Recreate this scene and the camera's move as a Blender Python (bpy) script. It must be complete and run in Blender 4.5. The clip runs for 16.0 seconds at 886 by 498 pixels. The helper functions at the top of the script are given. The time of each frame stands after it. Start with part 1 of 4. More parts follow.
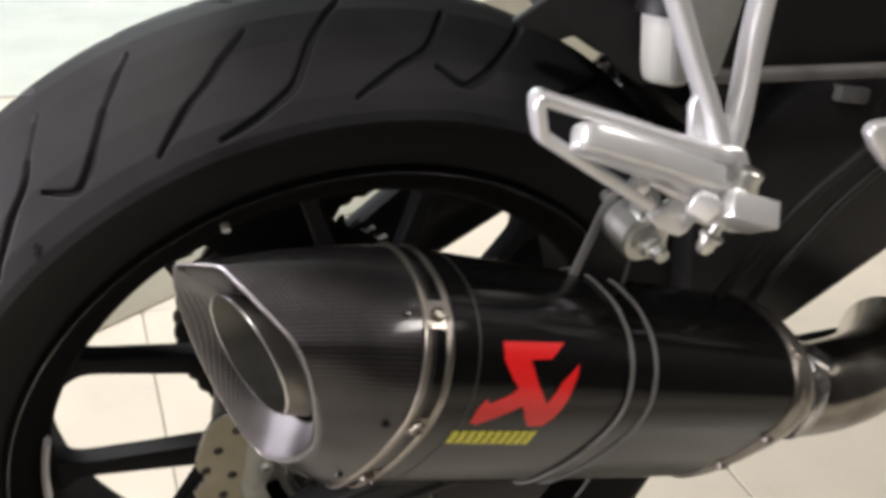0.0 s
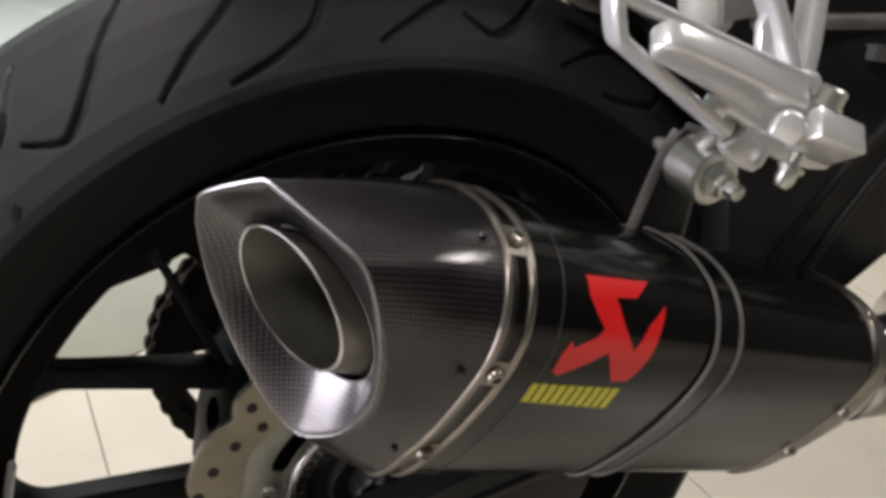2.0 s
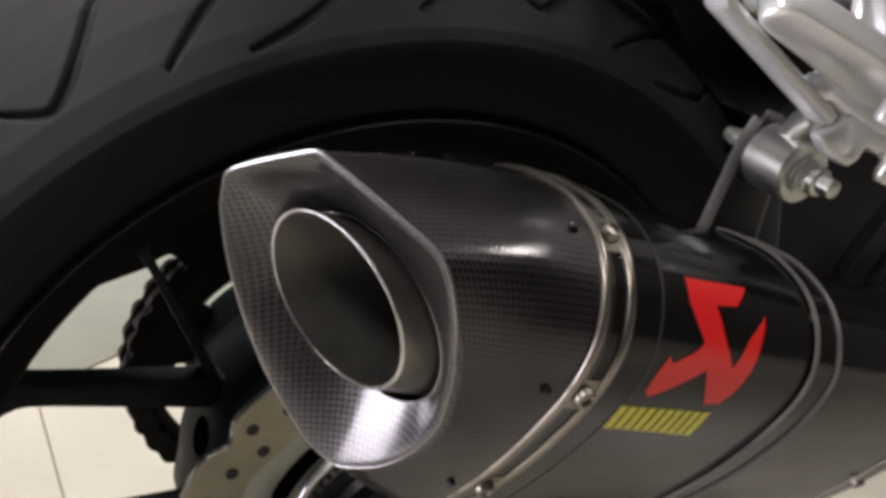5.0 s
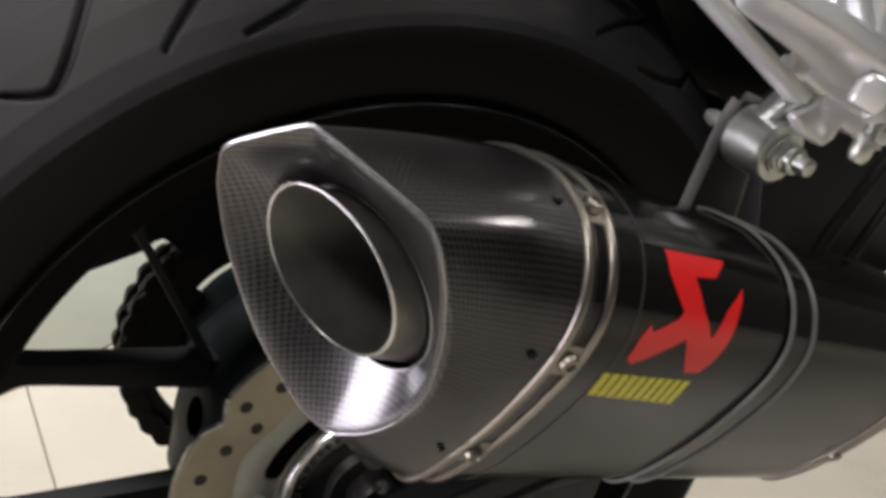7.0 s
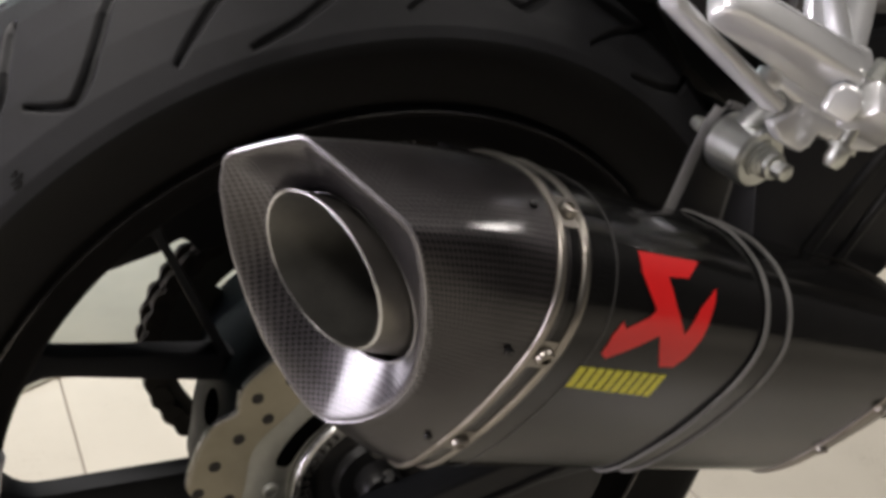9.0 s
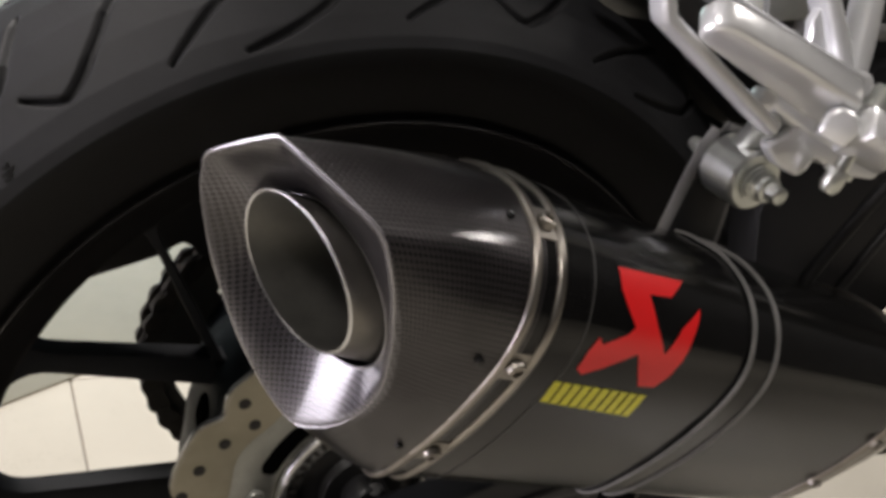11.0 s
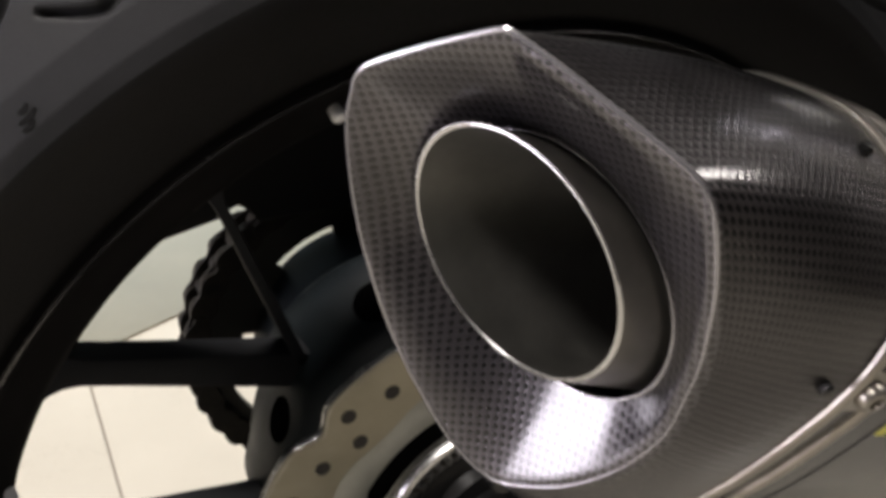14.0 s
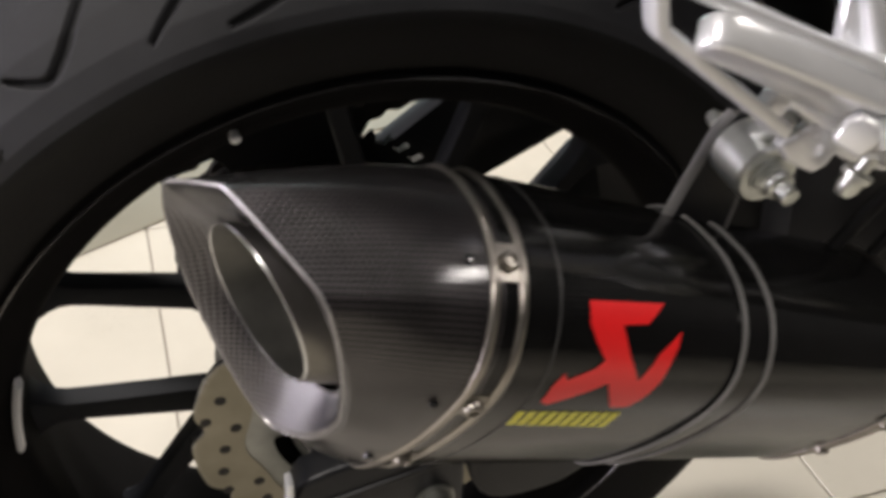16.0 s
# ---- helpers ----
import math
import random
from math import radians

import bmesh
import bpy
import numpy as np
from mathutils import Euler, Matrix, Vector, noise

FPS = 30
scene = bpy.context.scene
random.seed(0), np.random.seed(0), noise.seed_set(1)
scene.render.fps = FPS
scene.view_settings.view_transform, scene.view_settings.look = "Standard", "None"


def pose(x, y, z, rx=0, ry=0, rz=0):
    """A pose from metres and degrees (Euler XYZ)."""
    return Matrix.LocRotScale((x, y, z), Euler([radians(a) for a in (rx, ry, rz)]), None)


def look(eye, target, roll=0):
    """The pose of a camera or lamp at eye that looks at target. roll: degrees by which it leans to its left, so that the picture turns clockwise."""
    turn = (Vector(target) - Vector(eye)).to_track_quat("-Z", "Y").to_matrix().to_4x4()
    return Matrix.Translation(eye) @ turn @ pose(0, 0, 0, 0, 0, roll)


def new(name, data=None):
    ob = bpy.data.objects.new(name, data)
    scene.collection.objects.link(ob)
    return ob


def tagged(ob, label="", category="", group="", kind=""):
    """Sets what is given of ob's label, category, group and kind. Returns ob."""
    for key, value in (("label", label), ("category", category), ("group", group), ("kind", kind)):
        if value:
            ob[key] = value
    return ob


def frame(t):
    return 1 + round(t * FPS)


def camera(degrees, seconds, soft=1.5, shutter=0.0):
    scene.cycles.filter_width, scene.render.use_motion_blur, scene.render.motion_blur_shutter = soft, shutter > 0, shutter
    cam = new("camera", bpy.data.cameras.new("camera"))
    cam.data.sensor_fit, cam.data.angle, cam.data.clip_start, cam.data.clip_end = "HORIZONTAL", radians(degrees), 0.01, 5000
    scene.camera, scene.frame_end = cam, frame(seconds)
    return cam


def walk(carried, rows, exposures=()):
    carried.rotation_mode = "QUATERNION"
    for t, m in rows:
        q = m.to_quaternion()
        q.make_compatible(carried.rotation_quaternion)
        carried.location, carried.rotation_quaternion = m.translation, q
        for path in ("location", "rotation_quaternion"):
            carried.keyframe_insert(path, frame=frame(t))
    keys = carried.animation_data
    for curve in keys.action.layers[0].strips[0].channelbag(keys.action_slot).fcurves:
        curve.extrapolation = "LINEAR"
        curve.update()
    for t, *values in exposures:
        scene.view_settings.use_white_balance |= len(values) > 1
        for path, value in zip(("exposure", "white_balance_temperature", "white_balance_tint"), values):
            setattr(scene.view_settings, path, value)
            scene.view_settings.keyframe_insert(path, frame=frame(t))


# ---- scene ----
cam = camera(49.58, 16.0, soft=4.0, shutter=0.5)
ROWS = [
    (0.0, -0.0925, -0.5277, 0.7846, 58.75, -3.63, -12.93),
    (0.5, -0.1215, -0.5076, 0.7172, 63.06, -3.99, -15.38),
    (1.0, -0.1268, -0.5156, 0.7074, 63.48, -4.81, -16.23),
    (1.5, -0.1347, -0.5143, 0.6998, 64.90, -5.06, -16.76),
    (2.0, -0.1392, -0.4962, 0.6901, 65.21, -4.04, -18.11),
    (2.5, -0.1352, -0.4857, 0.6794, 64.53, -4.95, -19.41),
    (3.0, -0.1332, -0.4761, 0.6864, 65.58, -4.50, -19.76),
    (3.5, -0.1379, -0.4443, 0.6751, 66.64, -5.87, -19.88),
    (4.0, -0.1446, -0.4363, 0.6634, 66.60, -5.96, -19.85),
    (6.5, -0.1690, -0.4322, 0.6526, 66.20, -6.41, -21.56),
    (7.0, -0.1633, -0.4472, 0.6522, 66.33, -6.33, -21.24),
    (7.5, -0.1574, -0.4568, 0.6482, 66.37, -6.57, -20.80),
    (8.0, -0.1534, -0.4597, 0.6507, 66.32, -6.63, -20.16),
    (8.5, -0.1527, -0.4646, 0.6527, 66.09, -6.22, -19.85),
    (9.0, -0.1567, -0.4719, 0.6646, 65.97, -5.61, -19.41),
    (11.5, -0.1368, -0.4775, 0.6596, 67.22, -7.31, -16.52),
    (12.0, -0.1490, -0.4562, 0.6511, 66.25, -6.96, -17.07),
    (12.5, -0.1729, -0.3618, 0.6048, 65.70, -5.85, -19.41),
    (13.0, -0.1763, -0.3153, 0.5741, 66.07, -6.62, -20.74),
    (13.5, -0.1673, -0.3323, 0.5896, 65.70, -6.43, -19.09),
    (14.0, -0.1635, -0.3504, 0.6101, 64.05, -5.34, -18.35),
    (14.5, -0.1543, -0.3648, 0.6148, 58.84, -4.06, -16.87),
    (15.0, -0.1395, -0.3850, 0.6481, 56.72, -5.35, -13.60),
    (15.5, -0.1230, -0.4145, 0.6819, 55.66, -6.96, -11.08),
    (16.0, -0.0892, -0.4399, 0.7308, 54.09, -5.27, -10.89),
]
EXPOSURES = [(0.0, 0.16), (0.5, 0.12), (1.0, -0.06), (2.0, -0.13), (3.5, -0.11), (4.0, -0.16), (6.5, -0.11), (7.5, -0.09), (9.0, -0.16), (11.5, -0.18), (12.0, -0.2), (12.5, 0.0), (13.0, 0.1), (13.5, -0.02), (14.5, -0.01), (15.5, 0.09), (16.0, 0.0)]
walk(cam, [(t, pose(x, y, z, rx, ry, rz)) for t, x, y, z, rx, ry, rz in ROWS], EXPOSURES)

# ---- light ----
world = bpy.data.worlds.new("world")
scene.world = world
world.use_nodes = True
world.node_tree.nodes["Background"].inputs["Color"].default_value = (0.75, 0.85, 1.0, 1)
world.node_tree.nodes["Background"].inputs["Strength"].default_value = 0.3
scene.view_settings.exposure = 0.0

FLOOR = 0.014       # top of the floor
CEIL = 2.9
ROOM = (-3.2, 3.4, -3.0, 4.2)     # x from, to; y from, to


def area_lamp(name, m, sx, sy, watts, colour):
    data = bpy.data.lights.new(name, "AREA")
    data.shape, data.size, data.size_y, data.energy, data.color = "RECTANGLE", sx, sy, watts, colour
    ob = new(name, data)
    ob.matrix_world = m
    return ob


DISH = 11.0         # depth of the muffler's mouth, in millimetres
LAMPS = [           # ceiling lights and the shop windows
    ("ceiling_light_lamp", look((2.22, -0.35, CEIL - 0.06), (2.22, -0.35, 0)), (0.5, 0.55), 34, (1.0, 0.93, 0.885)),
    ("ceiling_light_lamp", look((-1.4, -1.0, CEIL - 0.06), (-1.4, -1.0, 0)), (0.5, 0.3), 44, (1.0, 0.93, 0.885)),
    ("ceiling_light_lamp", look((-0.1, 1.2, CEIL - 0.06), (-0.1, 1.2, 0)), (0.8, 0.4), 98, (1.0, 0.93, 0.885)),
    ("window_light", look((-3.19, 0.225, 0.46), (0, 0.225, 0.46)), (1.95, 0.8), 100, (0.96, 0.89, 1.0)),
    ("window_light", look((-0.3, 4.19, 1.3), (-0.3, 0, 1.3)), (2.5, 1.9), 24, (0.78, 0.97, 0.95)),
]

# ---- materials ----
def material(name, base, rough=0.5, metal=0.0, coat=0.0, coat_rough=0.05, spec=0.5):
    mat = bpy.data.materials.new(name)
    mat.use_nodes = True
    bsdf = mat.node_tree.nodes["Principled BSDF"]
    bsdf.inputs["Base Color"].default_value = (*base, 1)
    bsdf.inputs["Roughness"].default_value = rough
    bsdf.inputs["Metallic"].default_value = metal
    bsdf.inputs["Specular IOR Level"].default_value = spec
    bsdf.inputs["Coat Weight"].default_value = coat
    bsdf.inputs["Coat Roughness"].default_value = coat_rough
    return mat


def node(mat, kind, **inputs):
    n = mat.node_tree.nodes.new(kind)
    for key, value in inputs.items():
        n.inputs[key.replace("_", " ")].default_value = value
    return n


def link(mat, a, out, b, into):
    mat.node_tree.links.new(a.outputs[out], b.inputs[into])


def worn(mat, base, dark, scale=40, fine=600, rough=(0.4, 0.6), bump=0.1, depth=0.0005, space="Object"):
    """Variation at two scales in colour and roughness, with a fine relief."""
    bsdf = mat.node_tree.nodes["Principled BSDF"]
    co = node(mat, "ShaderNodeTexCoord")
    big = node(mat, "ShaderNodeTexNoise", Scale=scale, Detail=5.0, Roughness=0.6)
    small = node(mat, "ShaderNodeTexNoise", Scale=fine, Detail=3.0)
    link(mat, co, space, big, "Vector")
    link(mat, co, space, small, "Vector")
    ramp = node(mat, "ShaderNodeValToRGB")
    ramp.color_ramp.elements[0].position, ramp.color_ramp.elements[1].position = 0.3, 0.7
    ramp.color_ramp.elements[0].color, ramp.color_ramp.elements[1].color = (*dark, 1), (*base, 1)
    link(mat, big, "Fac", ramp, "Fac")
    link(mat, ramp, "Color", bsdf, "Base Color")
    mix = node(mat, "ShaderNodeMath")
    mix.operation = "ADD"
    link(mat, big, "Fac", mix, 0)
    link(mat, small, "Fac", mix, 1)
    mr = node(mat, "ShaderNodeMapRange")
    mr.inputs["From Min"].default_value, mr.inputs["From Max"].default_value = 0.6, 1.4
    mr.inputs["To Min"].default_value, mr.inputs["To Max"].default_value = rough
    link(mat, mix, 0, mr, "Value")
    link(mat, mr, "Result", bsdf, "Roughness")
    bp = node(mat, "ShaderNodeBump", Strength=bump, Distance=depth)
    link(mat, small, "Fac", bp, "Height")
    link(mat, bp, "Normal", bsdf, "Normal")
    return mat


def maths(mat, op, a, b=None):
    n = node(mat, "ShaderNodeMath")
    n.operation = op
    for i, v in enumerate((a, b)):
        if v is None:
            continue
        if isinstance(v, (int, float)):
            n.inputs[i].default_value = v
        else:
            mat.node_tree.links.new(v, n.inputs[i])
    return n.outputs[0]


def carbon(name, pitch, warp, weft, metal=0.6, gloss=(0.06, 0.16), print_through=0.05, grain=0.75, spec=0.2, ior=1.5):
    """Lacquered plain-weave carbon cloth; UV in metres, tows of that pitch at 45 degrees, each with the sheen of its own fibres."""
    mat = material(name, (0.02, 0.02, 0.02), 0.34, 0.0, 1.0, 0.06, spec=spec)
    bsdf = mat.node_tree.nodes["Principled BSDF"]
    co = node(mat, "ShaderNodeTexCoord")
    wob = node(mat, "ShaderNodeTexNoise", Scale=120.0, Detail=2.0)
    link(mat, co, "Object", wob, "Vector")
    sep = node(mat, "ShaderNodeSeparateXYZ")
    link(mat, co, "UV", sep, "Vector")
    shift = maths(mat, "MULTIPLY", maths(mat, "SUBTRACT", wob.outputs["Fac"], 0.5), 0.45)
    diag = pitch * 1.4142
    u = maths(mat, "ADD", maths(mat, "DIVIDE", maths(mat, "ADD", sep.outputs["X"], sep.outputs["Y"]), diag), shift)
    v = maths(mat, "ADD", maths(mat, "DIVIDE", maths(mat, "SUBTRACT", sep.outputs["X"], sep.outputs["Y"]), diag), shift)
    over = maths(mat, "ABSOLUTE", maths(mat, "MODULO", maths(mat, "ADD", maths(mat, "FLOOR", u), maths(mat, "FLOOR", v)), 2.0))
    over = maths(mat, "LESS_THAN", maths(mat, "ABSOLUTE", maths(mat, "SUBTRACT", over, 1.0)), 0.5)
    su = maths(mat, "ABSOLUTE", maths(mat, "SINE", maths(mat, "MULTIPLY", u, math.pi)))
    sv_ = maths(mat, "ABSOLUTE", maths(mat, "SINE", maths(mat, "MULTIPLY", v, math.pi)))
    tow = maths(mat, "POWER", maths(mat, "MULTIPLY", su, sv_), 0.5)
    big = node(mat, "ShaderNodeTexNoise", Scale=45.0, Detail=3.0)
    link(mat, co, "Object", big, "Vector")
    fibre = node(mat, "ShaderNodeTexNoise", Scale=2600.0, Detail=1.0)
    link(mat, co, "UV", fibre, "Vector")
    mix = node(mat, "ShaderNodeMix")
    mix.data_type = "RGBA"
    mix.inputs["A"].default_value, mix.inputs["B"].default_value = (*weft, 1), (*warp, 1)
    dark = maths(mat, "MULTIPLY", maths(mat, "SUBTRACT", 1.0, over), maths(mat, "MINIMUM", maths(mat, "MAXIMUM", maths(mat, "SUBTRACT", maths(mat, "MULTIPLY", tow, 3.4), 0.7), 0.0), 1.0))
    lit = maths(mat, "SUBTRACT", 1.0, dark)
    mat.node_tree.links.new(lit, mix.inputs["Factor"])
    vary = node(mat, "ShaderNodeMix")
    vary.data_type, vary.blend_type = "RGBA", "MULTIPLY"
    vary.inputs["Factor"].default_value = grain
    link(mat, mix, "Result", vary, "A")
    both = maths(mat, "MULTIPLY", maths(mat, "MULTIPLY", big.outputs["Fac"], 2.0), maths(mat, "ADD", maths(mat, "MULTIPLY", fibre.outputs["Fac"], 0.8), 0.6))
    mat.node_tree.links.new(both, vary.inputs["B"])
    link(mat, vary, "Result", bsdf, "Base Color")
    mat.node_tree.links.new(maths(mat, "MULTIPLY", lit, metal), bsdf.inputs["Metallic"])
    tangent = node(mat, "ShaderNodeTangent")
    tangent.direction_type = "UV_MAP"
    link(mat, tangent, "Tangent", bsdf, "Tangent")
    bsdf.inputs["Anisotropic"].default_value = 0.55
    mat.node_tree.links.new(maths(mat, "ADD", maths(mat, "MULTIPLY", over, 0.25), 0.125), bsdf.inputs["Anisotropic Rotation"])
    bp = node(mat, "ShaderNodeBump", Strength=0.35, Distance=0.0004)
    mat.node_tree.links.new(tow, bp.inputs["Height"])
    link(mat, bp, "Normal", bsdf, "Normal")
    lac = node(mat, "ShaderNodeBump", Strength=print_through, Distance=0.0003)
    mat.node_tree.links.new(maths(mat, "ADD", tow, maths(mat, "MULTIPLY", big.outputs["Fac"], 3.0)), lac.inputs["Height"])
    link(mat, lac, "Normal", bsdf, "Coat Normal")
    cr = node(mat, "ShaderNodeMapRange")
    cr.inputs["To Min"].default_value, cr.inputs["To Max"].default_value = gloss
    bsdf.inputs["Coat IOR"].default_value = ior
    link(mat, big, "Fac", cr, "Value")
    link(mat, cr, "Result", bsdf, "Coat Roughness")
    return mat


M_TYRE = worn(material("tread_rubber", (0.04, 0.04, 0.04), spec=0.35), (0.023, 0.0235, 0.0255), (0.0115, 0.0118, 0.0128), 24, 900, (0.5, 0.7), 0.25, 0.0003)
M_SIDEWALL = worn(material("sidewall_rubber", (0.006, 0.006, 0.006), spec=0.2), (0.0088, 0.0084, 0.0083), (0.0055, 0.0053, 0.0052), 14, 700, (0.5, 0.7), 0.15, 0.0003)
M_VOID = material("recess_shade", (0.002, 0.002, 0.002), 1.0, spec=0.0)
M_RIM = worn(material("rim_paint", (0.01, 0.01, 0.012), spec=0.12), (0.0165, 0.0175, 0.0205), (0.011, 0.0118, 0.0138), 30, 1500, (0.5, 0.65), 0.05, 0.0002)
M_FLANGE = worn(material("rim_flange_paint", (0.005, 0.005, 0.005), spec=0.02), (0.011, 0.0104, 0.0104), (0.0075, 0.0072, 0.0072), 30, 1500, (0.65, 0.8), 0.05, 0.0002)
# the rim edge's highlight, put into a paler metal colour
M_RIM_EDGE = worn(material("rim_edge_glint", (0.2, 0.2, 0.2), 0.3, 0.9), (0.2, 0.195, 0.19), (0.07, 0.068, 0.066), 14, 900, (0.2, 0.3), 0.05, 0.0001)
M_HUB = worn(material("hub_paint", (0.012, 0.018, 0.021), spec=0.2), (0.0068, 0.0110, 0.0134), (0.0037, 0.0060, 0.0072), 40, 900, (0.42, 0.6), 0.1, 0.0003)
M_DISC = worn(material("disc_steel", (0.5, 0.48, 0.44), 0.3, 1.0), (0.37, 0.342, 0.268), (0.26, 0.242, 0.186), 25, 1200, (0.3, 0.44), 0.05, 0.0002)
M_CARRIER = worn(material("carrier_alloy", (0.3, 0.29, 0.27), 0.4, 0.8), (0.40, 0.405, 0.375), (0.27, 0.275, 0.25), 40, 900, (0.38, 0.52), 0.08, 0.0002)
M_STEEL = worn(material("bright_steel", (0.6, 0.6, 0.6), 0.25, 1.0), (0.66, 0.66, 0.66), (0.5, 0.5, 0.5), 60, 1800, (0.18, 0.32), 0.05, 0.0001)
M_CLAMP = worn(material("clamp_steel", (0.5, 0.49, 0.46), 0.3, 1.0), (0.40, 0.375, 0.335), (0.27, 0.25, 0.225), 80, 2500, (0.26, 0.4), 0.06, 0.0001)
M_ALU = worn(material("cast_aluminium", (0.9, 0.9, 0.9), 0.3, 0.45), (0.96, 0.97, 0.98), (0.86, 0.87, 0.88), 35, 260, (0.16, 0.28), 0.03, 0.0002)
M_ZINC = worn(material("zinc_plate", (0.66, 0.68, 0.65), 0.35, 0.9), (0.74, 0.75, 0.71), (0.58, 0.6, 0.56), 60, 1200, (0.26, 0.42), 0.06, 0.0002)
M_BLACK = worn(material("satin_black", (0.008, 0.008, 0.008), spec=0.35), (0.017, 0.017, 0.0177), (0.011, 0.011, 0.0115), 25, 900, (0.32, 0.5), 0.1, 0.0003)
M_ARM = worn(material("swingarm_paint", (0.009, 0.01, 0.012), spec=0.35), (0.014, 0.015, 0.0175), (0.0085, 0.0092, 0.011), 25, 900, (0.3, 0.45), 0.08, 0.0003)
M_PLASTIC = worn(material("black_plastic", (0.006, 0.006, 0.006), spec=0.3), (0.021, 0.0205, 0.0205), (0.014, 0.0137, 0.0137), 20, 700, (0.4, 0.6), 0.2, 0.0004)
M_EDGE = worn(material("rubber_edging", (0.15, 0.145, 0.138), 0.45), (0.19, 0.185, 0.18), (0.12, 0.118, 0.114), 60, 900, (0.4, 0.55), 0.1, 0.0002)
M_SEAM = material("seam_filler", (0.05, 0.049, 0.048), 0.4)
M_RIVET = material("black_rivet", (0.01, 0.01, 0.01), 0.18, spec=0.6)
M_CHAIN = worn(material("chain_steel", (0.016, 0.014, 0.012), 0.5, 0.0, spec=0.25), (0.034, 0.029, 0.022), (0.010, 0.009, 0.008), 90, 900, (0.35, 0.55), 0.2, 0.0003)
M_SPROCKET = worn(material("sprocket_steel", (0.03, 0.03, 0.026), 0.5, 0.0, spec=0.3), (0.042, 0.042, 0.036), (0.02, 0.02, 0.017), 30, 900, (0.4, 0.6), 0.1, 0.0003)
M_RED = worn(material("red_vinyl", (0.9, 0.02, 0.02), 0.35, 0, 0.2, 0.1), (0.95, 0.017, 0.019), (0.88, 0.014, 0.016), 40, 900, (0.3, 0.42), 0.03, 0.0001)
M_YELLOW = worn(material("yellow_vinyl", (0.8, 0.76, 0.02), 0.4, 0, 0.2, 0.1), (0.84, 0.80, 0.03), (0.74, 0.70, 0.025), 60, 900, (0.3, 0.45), 0.03, 0.0001)
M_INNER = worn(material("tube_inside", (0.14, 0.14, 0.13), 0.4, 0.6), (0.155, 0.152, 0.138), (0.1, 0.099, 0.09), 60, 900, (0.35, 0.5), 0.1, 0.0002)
M_CORE = worn(material("dark_core", (0.02, 0.02, 0.02), 0.8, spec=0.1), (0.02, 0.019, 0.018), (0.009, 0.009, 0.008), 60, 900, (0.6, 0.8), 0.2, 0.0003)
M_TUBE = worn(material("tube_outside", (0.36, 0.35, 0.32), 0.35, 0.9), (0.27, 0.26, 0.235), (0.19, 0.18, 0.16), 60, 1200, (0.3, 0.42), 0.06, 0.0002)
M_PIPE = worn(material("dark_pipe_steel", (0.4, 0.38, 0.35), 0.14, 1.0), (0.42, 0.4, 0.36), (0.25, 0.23, 0.2), 40, 1500, (0.1, 0.22), 0.04, 0.0001)
M_CARBON = carbon("carbon_cloth", 0.0016, (0.05, 0.0455, 0.0475), (0.002, 0.0019, 0.002), 0.75, (0.06, 0.14), 0.07, ior=1.43)
# lit copy of the cap's cloth: paler tows for the light it catches
M_MOUTH_LIT = carbon("carbon_mouth_lit", 0.00142, (0.066, 0.061, 0.067), (0.004, 0.0037, 0.004), 0.8, (0.13, 0.24), 0.03, ior=1.62)
M_CARBON_DARK = carbon("carbon_sleeve", 0.0016, (0.0052, 0.0051, 0.005), (0.0022, 0.0022, 0.0022), 0.1, (0.05, 0.12), 0.05, spec=0.03, ior=1.38)
# pale colour stands for the highlight along the polished edges
M_LIP = material("carbon_edge_highlight", (0.31, 0.302, 0.315), 0.26, 0.8, 1.0, 0.08)
M_BOX = worn(material("grey_box_plastic", (0.2, 0.2, 0.2)), (0.13, 0.13, 0.13), (0.09, 0.09, 0.09), 40, 700, (0.35, 0.5), 0.1, 0.0003)
M_SUBFRAME = worn(material("subframe_alloy", (0.3, 0.3, 0.3), 0.5, 0.3), (0.36, 0.37, 0.35), (0.25, 0.26, 0.245), 30, 500, (0.45, 0.6), 0.05, 0.0003)
M_RES = material("translucent_plastic", (0.66, 0.67, 0.62), 0.35)
M_RES.node_tree.nodes["Principled BSDF"].inputs["Subsurface Weight"].default_value = 0.3
M_RES.node_tree.nodes["Principled BSDF"].inputs["Subsurface Radius"].default_value = (0.01, 0.01, 0.008)

# ---- helpers of this scene ----
def part(name, bm, mat, parent, label="", smooth=True):
    me = bpy.data.meshes.new(name)
    bm.to_mesh(me)
    bm.free()
    me.materials.append(mat)
    if smooth:
        me.shade_smooth()
        me.set_sharp_from_angle(angle=radians(38))
    ob = new(name, me)
    if parent:
        ob.parent = parent
    if label:
        ob["label"] = label
    return ob


def empty(name, at, label, category, group=""):
    ob = new(name)
    ob.location = at
    ob.empty_display_size = 0.05
    return tagged(ob, label, category, group)


def grid_faces(bm, rows, closed=True, cap=False):
    """Faces between rows of vertices."""
    n = len(rows[0])
    for a, b in zip(rows, rows[1:]):
        for i in range(n if closed else n - 1):
            j = (i + 1) % n
            try:
                bm.faces.new((a[i], a[j], b[j], b[i]))
            except ValueError:
                pass
    if cap:
        bm.faces.new(list(reversed(rows[0])))
        bm.faces.new(rows[-1])
    bmesh.ops.recalc_face_normals(bm, faces=bm.faces)


